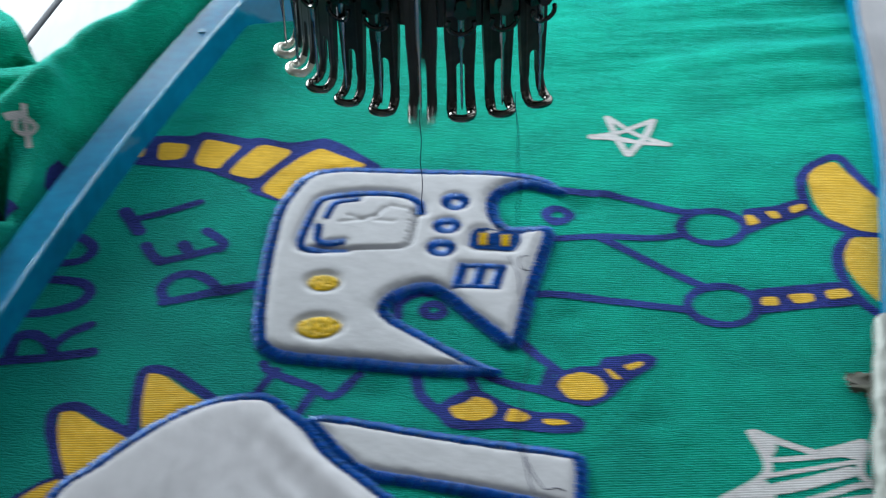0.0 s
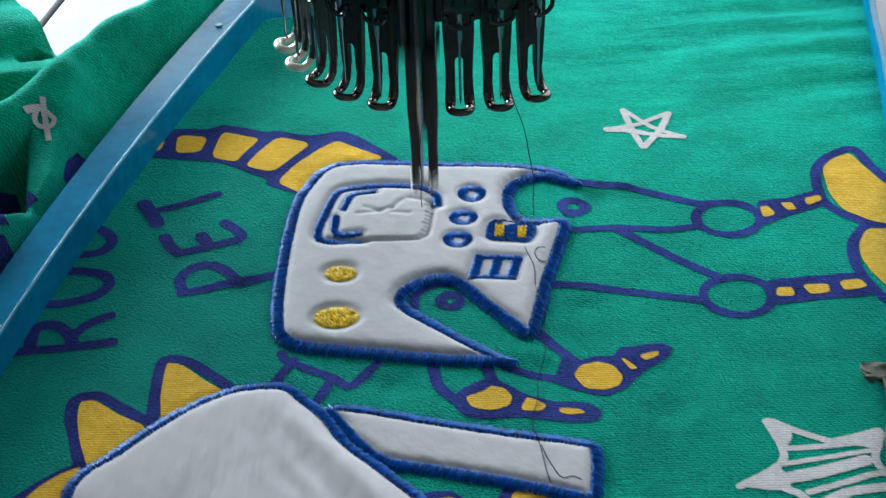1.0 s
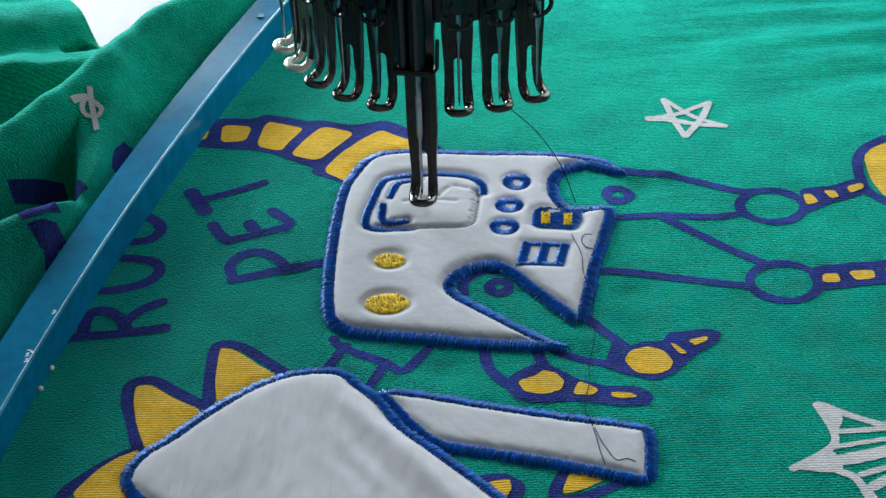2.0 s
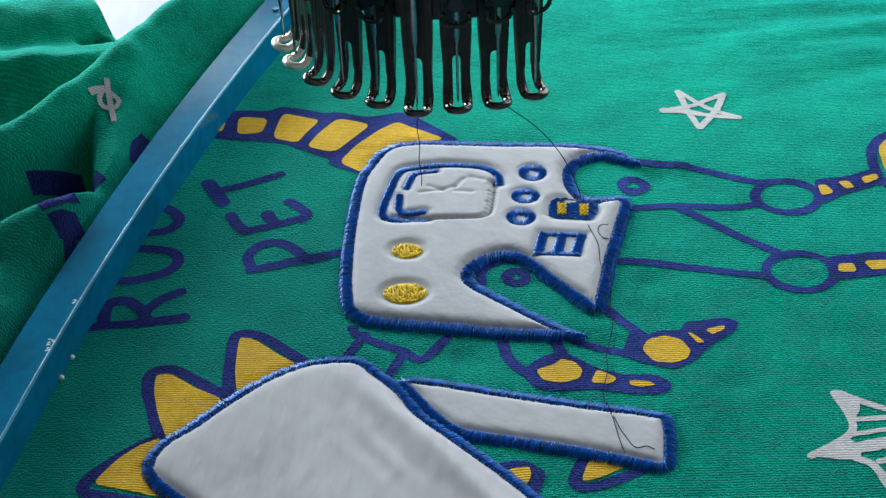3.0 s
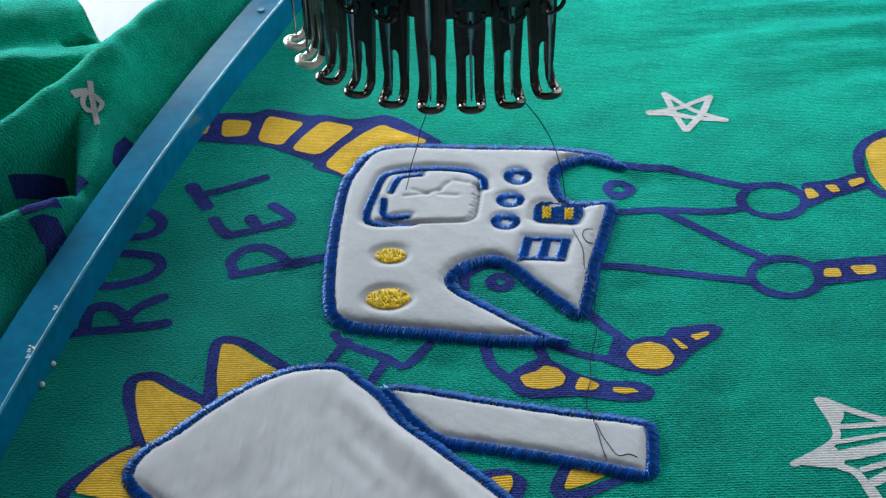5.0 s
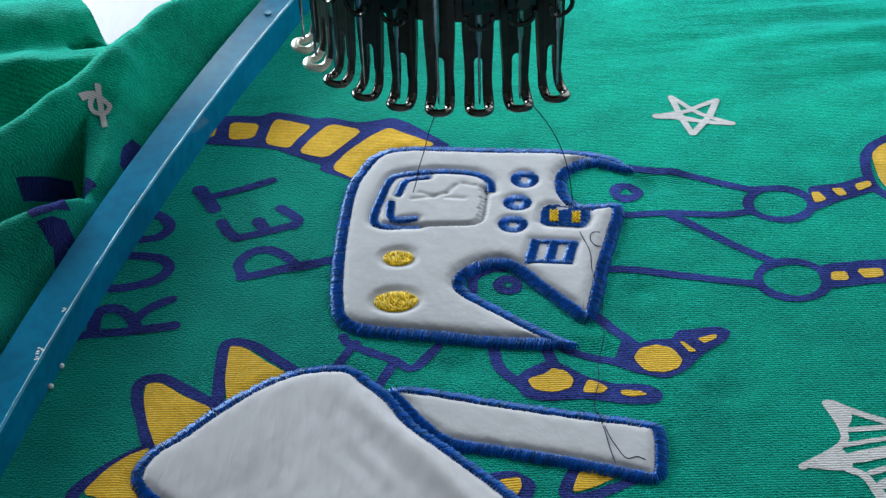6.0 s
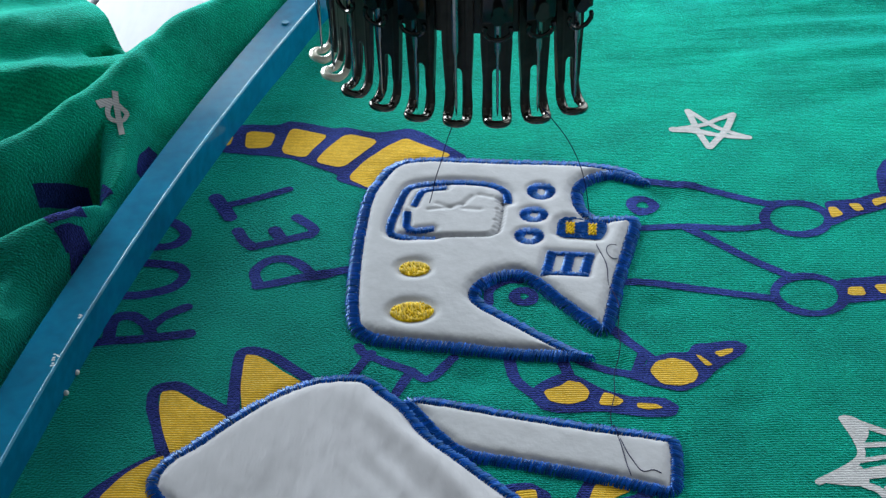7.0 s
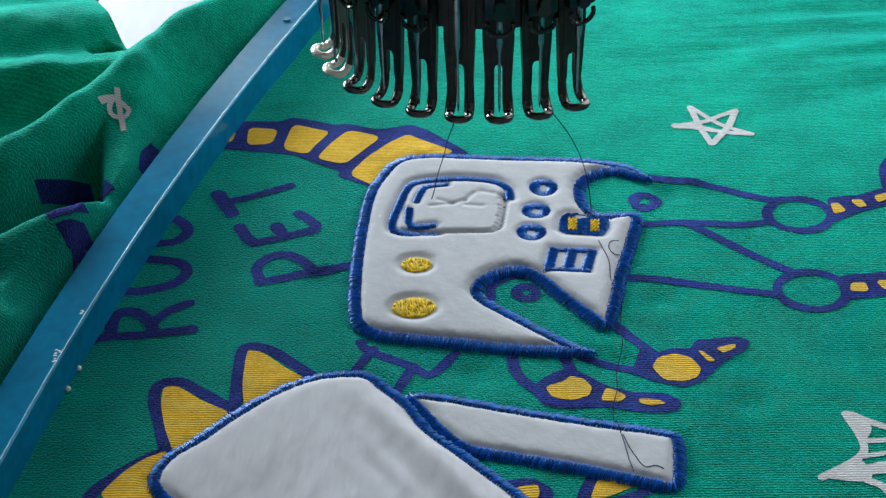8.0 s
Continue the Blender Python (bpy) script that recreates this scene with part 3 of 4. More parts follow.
stroke_print("white_line", [(115.1, 300.5), (118.5, 291.6), (126.2, 294.3), (136.3, 291)], 3.0)
ring_print("outline", [(111.8, 426.2), (121.9, 425.7), (113.3, 434.6)], 3.1)
ring_print("outline", [(109.1, 387.4), (119.4, 386.9), (110.7, 396.2)], 3.1)
ring_print("outline", [(63.4, 434.8), (67.1, 434.6), (63.8, 438.3)], 3.5)
ring_print("outline", [(23.1, 388.4), (26, 388.3), (23.2, 391.5)], 3.3)

# ---- padded patches and satin stitching ----


def threads(name, stitches, mat, parent, width=0.5, label=""):
    """Each stitch is an arched strand from one foot to the other: (start, end, foot height, arch)."""
    rng = np.random.default_rng(len(stitches))
    verts, faces = [], []
    for (ax, ay), (bx, by), z0, arch in stitches:
        z0, z1 = z0 if isinstance(z0, tuple) else (z0, z0)
        dx, dy = bx - ax, by - ay
        l = math.hypot(dx, dy) + 1e-9
        nx, ny = -dy / l, dx / l
        w = width * (0.5 + 0.1 * rng.random())
        k0 = len(verts)
        up = arch * (0.78 + 0.34 * rng.random())
        skew = 0.3 * width * (rng.random() - 0.5)
        for i in range(7):
            u = i / 6
            z = z0 + (z1 - z0) * u + up * (1 - (2 * u - 1) ** 4) ** 0.6
            cx, cy = ax + dx * u + nx * skew * (1 - 2 * u), ay + dy * u + ny * skew * (1 - 2 * u)
            r = w * (0.75 + 0.25 * math.sin(math.pi * u))
            verts += [(cx - nx * r, cy - ny * r, z - r * 1.7), (cx, cy, z), (cx + nx * r, cy + ny * r, z - r * 1.7)]
        for i in range(6):
            a = k0 + 3 * i
            faces += [(a, a + 1, a + 4, a + 3), (a + 1, a + 2, a + 5, a + 4)]
    ob = data_part(name, verts, faces, mat, parent, label)
    return tagged(ob, kind="stuff")


def satin(line, closed, width, z0, arch, gap=0.52, taper=None, slant=0.25):
    """Stitches side by side across a line."""
    p = even(line, gap, closed)
    d = (np.roll(p, -2, 0) - np.roll(p, 2, 0)) if closed else np.gradient(p, axis=0)
    d /= np.linalg.norm(d, axis=1)[:, None] + 1e-9
    rng = np.random.default_rng(len(p))
    out = []
    for i, (q, t) in enumerate(zip(p, d)):
        n = np.array((-t[1], t[0])) + slant * t
        w0, w1 = width * 0.5 * (1 + 0.26 * (rng.random(2) - 0.4))
        n = n + 0.22 * (rng.random() - 0.5) * t
        if taper is not None:
            f = taper(q)
            w0, w1 = w0 * f, w1 * f
        h = z0(q) if callable(z0) else z0
        out.append((tuple(q - n * w0), tuple(q + n * w1), h, arch))
    return out


def fill_stitches(poly, angle, gap, z0, arch, longest=3.2):
    """Rows of stitches that fill a shape."""
    c, s = math.cos(angle), math.sin(angle)
    p = np.array(poly) @ np.array([[c, -s], [s, c]])
    rng = np.random.default_rng(len(poly))
    out = []
    x = p[:, 0].min() + gap / 2
    q = np.vstack([p, p[:1]])
    while x < p[:, 0].max():
        cuts = sorted(a[1] + (x - a[0]) / (b[0] - a[0]) * (b[1] - a[1]) for a, b in zip(q, q[1:]) if (a[0] > x) != (b[0] > x))
        for lo, hi in zip(cuts[::2], cuts[1::2]):
            n = max(1, int(math.ceil((hi - lo) / longest)))
            cut = lo + (hi - lo) * np.sort(rng.random(n - 1)) if n > 1 else []
            ys = np.r_[lo, cut, hi]
            for a, b in zip(ys, ys[1:]):
                u, v = np.array((x, a)), np.array((x + 0.12, b))
                back = np.array([[c, s], [-s, c]])
                out.append((tuple(u @ back), tuple(v @ back), z0(u @ back) if callable(z0) else z0, arch))
        x += gap
    return out


def ring_line(pts, n=40):
    (cx, cy), a, b = pts
    rx, ry = math.dist(pts[0], a), math.dist(pts[0], b)
    return np.array([(cx + rx * math.cos(2 * math.pi * i / n), cy + ry * math.sin(2 * math.pi * i / n)) for i in range(n)])


def padded(name, line, height, soft, mat, parent, label, pits=(), step=0.6, relief=None):
    """A padded patch: domed from its edge, pressed down along the pits (line, closed, half width, depth)."""
    lo, hi = line.min(0), line.max(0)
    xs, ys = np.arange(lo[0], hi[0] + step, step), np.arange(lo[1], hi[1] + step, step)
    gx, gy = np.meshgrid(xs, ys)
    d = segment_distance(gx, gy, line, True)
    ins = inside(gx, gy, line)
    z = height * (1 - np.exp(-np.maximum(d - 1.75, 0) / soft)) + 0.35
    for pl, closed, half, depth, wide in pits:
        e = segment_distance(gx, gy, pl, closed)
        if closed and half < 0:
            e = np.where(inside(gx, gy, pl), 0, e)
            half = 0
        z -= depth * 2.3 * np.exp(-(np.maximum(e - half, 0) / wide) ** 2)
    ruck = np.sin(2.3 * gx + 1.1 * np.sin(0.9 * gy)) * np.sin(2.1 * gy + 1.3 * np.sin(0.8 * gx)) + 0.6 * np.sin(1.1 * gx + 1.4 * gy)
    z += 0.2 * ruck * np.exp(-np.maximum(d - 1.5, 0) / 1.3) + 0.05 * np.sin(gx / 1.9 + np.sin(gy / 3.1)) * np.sin(gy / 2.3 + np.sin(gx / 4.7))
    if relief is not None:
        z += relief(gx, gy)
    z = np.where(ins, np.maximum(z, 0.3), 0.3)
    index = -np.ones(gx.shape, int)
    cells = ins[:-1, :-1] & ins[1:, :-1] & ins[:-1, 1:] & ins[1:, 1:]
    use = np.zeros(gx.shape, bool)
    for a in (slice(None, -1), slice(1, None)):
        for b in (slice(None, -1), slice(1, None)):
            use[a, b] |= cells
    index[use] = np.arange(use.sum())
    verts = np.stack([gx[use], gy[use], z[use]], 1).tolist()
    jj, ii = np.nonzero(cells)
    faces = np.stack([index[jj, ii], index[jj, ii + 1], index[jj + 1, ii + 1], index[jj + 1, ii]], 1).tolist()
    ob = data_part(name, verts, faces, mat, parent, label)
    ob.location = (0, 0.0009, 0.0002)

    def at(q):
        i = int(np.clip(round((q[0] - lo[0]) / step), 0, len(xs) - 1))
        j = int(np.clip(round((q[1] - lo[1]) / step), 0, len(ys) - 1))
        return float(z[j, i])
    return ob, at


SCREEN = smooth_path([(-4.3, 416.3), (-14.7, 416.5), (-18.3, 419.3), (-17.7, 426.1), (-16.4, 431.3), (-13.6, 441.7), (-8.5, 445.3), (3.6, 446.4), (14.8, 444.2), (19.1, 439.7), (19.7, 434.3)], 0.6)
SCREEN_TOP = smooth_path([(-10.9, 433.1), (-8.5, 440.3), (-5.4, 442.1), (-0.5, 442.8)], 0.6)
SCREEN_LOW = smooth_path([(-13, 429.4), (-13, 422), (-10.8, 419.8), (-4.5, 420.4)], 0.6)
PANEL = rounded([(-16.9, 439.5), (-7.6, 443.5), (14.8, 442.4), (18.2, 433.9), (16.2, 418.5), (13.1, 416.3), (-3.9, 416.5), (-14.7, 417.6)])
DONUTS = [ring_line(p) for p in ([(30.7, 440.2), (34, 440), (30.9, 443.8)], [(27.8, 427.3), (31.1, 427.2), (27.9, 430.4)], [(25.8, 415.8), (29.2, 415.6), (25.9, 419.1)])]
BLOCK = rounded([(35.4, 423.8), (37.9, 425.9), (50.8, 424), (50.7, 418.5), (48.5, 413.8), (46, 413.6), (34.2, 415.4)], 1)
GRILLE = np.array([(31.4, 407.1), (45.4, 405.5), (42.8, 395.6), (29.1, 397.1)], float)
PATCHES = [np.array(p, float) for p in ([(37.8, 422.2), (40.6, 422.1), (40.0, 416.2), (37.4, 416.3)], [(44.8, 421.3), (47.5, 421.2), (46.9, 415.2), (44.4, 415.3)])]
OVALS = [ring_line(p) for p in ([(-10.3, 400.1), (-5.7, 399.9), (-10.3, 403.9)], [(-10.8, 379.2), (-4.4, 378.9), (-10.8, 384)])]


def edge_heights(line, outer=-0.35, inner=0.45):
    """Feet of the edge stitches: low on the cloth, higher on the pad, whichever way the line runs."""
    q = np.roll(line, -1, axis=0)
    turns_left = float(np.sum(line[:, 0] * q[:, 1] - q[:, 0] * line[:, 1])) > 0
    return (outer, inner) if turns_left else (inner, outer)


def near_tip(q):
    """The border narrows where two of its sides run into one point."""
    d = min(math.dist(q, (67, 445)), math.dist(q, (42.1, 358.1)))
    return min(1.0, 0.35 + d / 16.0)


def robot_body():
    pits = [(SCREEN, False, 0.8, 0.42, 1.7), (SCREEN_TOP, False, 0.6, 0.3, 1.3), (SCREEN_LOW, False, 0.6, 0.3, 1.3)]
    pits += [(BLOCK, True, -1, 0.36, 1.7), (GRILLE, True, -1, 0.36, 1.7)]
    pits += [(o, True, -1, 0.40, 1.8) for o in OVALS] + [(c, True, -1, 0.38, 1.7) for c in DONUTS]
    pits.append((PANEL[9:27], False, 0.0, 0.42, 1.0))
    for crease in ([(-3.5, 433.8), (1.0, 431.6), (5.0, 433.3)], [(5.0, 433.3), (8.0, 437.3)], [(5.0, 430.8), (10.5, 430.0)], [(1.0, 431.6), (-6.0, 430.4)], [(10.5, 438.3), (14.5, 436.8)]):
        pits.append((np.array(crease), False, 0.0, 0.17, 0.9))
    # the pile rucks up in teeth between the stitches at the right of the screen
    for i, q in enumerate(even(PANEL[9:27], 2.0, False)):
        reach = 1.3 + 0.5 * math.sin(i * 2.4)
        pits.append((np.array([q - np.array((reach, 0.2)), q + np.array((0.9, 0.4))]), False, 0.0, 0.24, 0.55))
    patch, at = padded("body_patch", BODY, 1.75, 1.0, FLEECE, shirt, "padded white fleece robot body patch with a satin edge", pits, step=0.45)
    threads("satin_border", satin(BODY, True, 4.2, edge_heights(BODY), 1.1, gap=0.58, taper=near_tip), BLUE_THREAD, patch, 0.52, "royal blue satin-stitched edge")
    lift_ = lambda q: at(q) + 0.05
    for line, w in ((SCREEN, 3.0), (SCREEN_TOP, 2.6), (SCREEN_LOW, 3.0)):
        threads("screen_outline", satin(line, False, w, lift_, 0.75), BLUE_THREAD, patch, 0.58)
    for c in DONUTS:
        threads("dial", satin(c, True, 3.9, lift_, 0.7, gap=0.5, slant=0.1), BLUE_THREAD, patch, 0.54, "small blue embroidered ring")
    for o in OVALS:
        threads("button", fill_stitches(o, 0.12, 0.4, lambda q: at(q) + 0.25, 0.45, 3.0), YELLOW_THREAD, patch, 0.6, "yellow embroidered oval button")
    threads("display_block", fill_stitches(BLOCK, 1.62, 0.42, lambda q: at(q) + 0.3, 0.4, 4.0), BLUE_THREAD, patch, 0.58)
    for p in PATCHES:
        crossed = fill_stitches(p, 0.9, 0.75, lambda q: at(q) + 0.75, 0.4, 2.2) + fill_stitches(p, -0.6, 0.9, lambda q: at(q) + 0.9, 0.4, 2.2)
        threads("display_light", crossed, YELLOW_THREAD, patch, 0.5, "small yellow stitched light")
    a, b, c, d = GRILLE
    for u in (0.08, 0.5, 0.92):
        line = np.array([a + (b - a) * u, d + (c - d) * u])
        threads("grille_bar", satin(even(line, 0.5, False), False, 3.5, lift_, 0.7), BLUE_THREAD, patch, 0.58)
    for s, e in ((a, b), (d, c)):
        threads("grille_bar", satin(even(np.array([s, e]), 0.5, False), False, 2.2, lift_, 0.7), BLUE_THREAD, patch, 0.58)
    # uncovered running stitches at the right of the screen
    edge = even(PANEL[9:27], 1.3, False)
    threads("running_stitch", [(tuple(q - np.array((1.1, 0.1))), tuple(q + np.array((0.8, 0.6))), at(q) - 0.05, 0.2) for q in edge], DARK_THREAD, patch, 0.36)
    return at


BODY_AT = robot_body()


def head_relief(x, y):
    fold = 1.6 * np.exp(-((x - (-16 + 0.75 * (330 - y))) / 4.5) ** 2) * np.clip((345 - y) / 20, 0, 1)
    streaks = 0.30 * np.sin((x + 0.45 * y) / 1.5 + 1.2 * np.sin(y / 7.0)) * np.exp(-((x + 14 - 0.5 * (312 - y)) / 11.0) ** 2 - ((y - 312) / 14.0) ** 2)
    return fold + streaks + 0.35 * np.sin(x / 9.0 + 0.7 * np.sin(y / 11.0)) * np.sin(y / 13.0 + 1)


patch, HEAD_AT = padded("head_patch", HEAD, 1.8, 1.2, PLUSH, shirt, "padded white plush head patch with a nap", relief=head_relief)
threads("satin_border", satin(HEAD, True, 3.6, edge_heights(HEAD), 1.1, gap=0.58), BLUE_THREAD, patch, 0.52, "royal blue satin-stitched edge")
patch, EAR_AT = padded("arm_patch", EAR, 1.15, 0.8, FLEECE, shirt, "long padded white fleece strip patch")
threads("satin_border", satin(EAR, True, 3.6, edge_heights(EAR), 1.1, gap=0.58), BLUE_THREAD, patch, 0.52, "royal blue satin-stitched edge")


def surface_z(q):
    """Top of whatever lies on the cloth at this place."""
    z = cloth_z(*q) + 0.3
    for line, at in ((BODY, BODY_AT), (HEAD, HEAD_AT), (EAR, EAR_AT)):
        x, y = np.array([q[0]]), np.array([q[1]])
        if inside(x, y, line)[0]:
            z = max(z, at(q))
        if segment_distance(x, y, line, True)[0] < 1.9:
            z = max(z, 2.1)
    return z


# ---- the free side of the shirt, bunched beside the hoop ----


RIDGES = [
    ([(-56, 595, 13), (-70, 566, 15), (-84, 543, 17), (-97, 524, 19), (-110, 495, 20), (-119.5, 475, 19.5), (-133, 455, 19), (-146, 439, 18), (-185, 402, 17)], 13.5, 11.0),
    ([(-100, 428, 5), (-106, 419, 13), (-112, 412, 16), (-119, 405, 17.5), (-133, 393, 18), (-175, 380, 18)], 14.0, 8.0),
    ([(-116, 372, 7), (-138, 352, 17), (-175, 332, 19)], 13.0, 10.0),
    ([(-121, 399, 6), (-127, 385, 12), (-132, 369, 14), (-138, 348, 14), (-144, 322, 14)], 9.0, 8.0),
    ([(-121, 504, 12), (-138, 498, 15), (-152, 494, 16), (-185, 487, 16)], 8.0, 20.0),
    ([(-128, 540, 13), (-142, 534, 16), (-170, 524, 18), (-195, 518, 17)], 22.0, 26.0),
    ([(-136, 578, 13), (-150, 571, 17), (-200, 558, 19)], 26.0, 30.0),
    ([(-104, 490, 14), (-107, 472, 13), (-107, 452, 11), (-105, 434, 9), (-104, 420, 5)], 5.5, 13.0),
]


def side_height(x, y):
    """Loose cloth beside the hoop: smooth folds along a few crests (x, y, height)."""
    total = 0.0
    for crest, front, behind in RIDGES:
        best, h, side = 1e9, 0.0, 1.0
        for (ax, ay, ah), (bx, by, bh) in zip(crest, crest[1:]):
            dx, dy = bx - ax, by - ay
            t = min(1.0, max(0.0, ((x - ax) * dx + (y - ay) * dy) / (dx * dx + dy * dy)))
            d = math.hypot(x - ax - t * dx, y - ay - t * dy)
            if d < best:
                best, h = d, ah + t * (bh - ah)
                side = (x - ax) * dy - (y - ay) * dx
        w = front + (behind - front) * (0.5 + 0.5 * math.tanh(side / 60.0))
        total += (h * math.exp(-(best / w) ** 2)) ** 3
    out = bar_x(y) - x - 12.4
    base = 3.0 * (1 - math.exp(-max(out, 0) / 8.0)) + 0.5 * math.sin(x / 5.0 + y / 9.0)
    return (total ** (1 / 3) + base) * min(1.0, max(0.0, out / 7.0)) ** 0.6 + 1.0


# deep pockets between the folds: outline, floor, how far the wall leans
POCKETS = [
    (np.array([(-114.5, 466), (-124, 456), (-134, 441), (-147, 424), (-178, 390), (-178, 366), (-141, 403), (-125, 412), (-109.5, 425)], float), -19.0, 8.0),
    (np.array([(-115, 515), (-120, 509), (-128, 510), (-132, 517), (-125, 522), (-118, 520)], float), -4.0, 4.5),
]


def side_z(x, y):
    z = side_height(x, y) + 0.8 * noise.noise(Vector((x / 9.0, y / 9.0, 1.7)))
    for outline, floor_z, lean in POCKETS:
        px, py = np.array([x]), np.array([y])
        if inside(px, py, outline)[0]:
            u = min(1.0, float(segment_distance(px, py, outline, True)[0]) / lean)
            z += (floor_z - z) * u * u * (3 - 2 * u)
    return z


def loose_side():
    """Three sheets of one cloth: the main folds, the roll along the rail, and the heap behind."""
    verts, faces = [], []

    def sheet(y0, y1, start, end, nu, nv):
        k0 = len(verts)
        for j in range(nv + 1):
            y = y0 + (y1 - y0) * j / nv
            for i in range(nu + 1):
                u = i / nu
                x = start(y) + (end(y) - start(y)) * u ** 1.15
                verts.append((x, y, side_z(x, y)))
        for j in range(nv):
            for i in range(nu):
                a = k0 + j * (nu + 1) + i
                faces.append((a, a + nu + 1, a + nu + 2, a + 1))
    rail = lambda y: bar_x(y) - 12.2
    crest = lambda y: float(np.interp(y, [506, 533, 546, 566, 600], [-124, -107, -97, -85, -68]))
    sheet(215, 506, rail, lambda y: -215, 130, 190)
    sheet(506, 600, rail, lambda y: min(crest(y), rail(y) - 1), 40, 60)
    sheet(506, 600, lambda y: -113.5 - 0.6 * max(0.0, y - 515) + 0.8 * math.sin(y / 7.0), lambda y: -215, 110, 60)
    return data_part("loose_side", verts, faces, GREEN_NAP, shirt, "loose green cloth bunched in folds beside the hoop")


loose_side()


def side_print(kind, pts, width):
    line = even(smooth_path(pts, 0.5), 0.6, False)
    d = np.gradient(line, axis=0)
    d /= np.linalg.norm(d, axis=1)[:, None] + 1e-9
    verts, faces = [], []
    for i, (q, t) in enumerate(zip(line, d)):
        n = np.array((-t[1], t[0]))
        for k in range(5):
            x, y = q + n * width * (k / 4 - 0.5)
            verts.append((x, y, side_z(x, y) + 0.35))
        if i:
            a = 5 * i
            faces += [(a + k - 5, a + k - 4, a + k + 1, a + k) for k in range(4)]
    data_part(kind, verts, faces, PRINT[kind][0], shirt)


side_print("white_line", [(-112.2, 476.0), (-111.6, 472.8), (-110.8, 469.1), (-107.9, 458.4)], 1.9)
side_print("white_line", [(-117.0, 468.7), (-115.3, 470.4), (-112.4, 472.2)], 2.2)
side_print("white_line", [(-111.8, 472.2), (-108.0, 469.4), (-107.8, 467.6), (-109.1, 465.3), (-112.9, 466.2), (-113.9, 468.3), (-113.4, 471.2)], 1.6)
side_print("letter", [(-133.9, 436.9), (-130.5, 440.8), (-126.4, 445.7), (-120.4, 452.7)], 1.5)
side_print("letter", [(-113.5, 434.5), (-108.8, 429.3)], 5.2)
side_print("letter", [(-121.2, 401.6), (-117.6, 405.4), (-112.6, 412.6)], 3.4)
side_print("letter", [(-117.1, 397.9), (-113.6, 402.1), (-110.4, 405.9)], 4.6)
side_print("letter", [(-114.4, 401.5), (-112.7, 397.5), (-112.2, 393.0)], 4.0)
side_print("outline", [(-99.4, 463.1), (-101.0, 454.3), (-100.8, 446.5)], 2.8)

# ---- the blue hoop ----


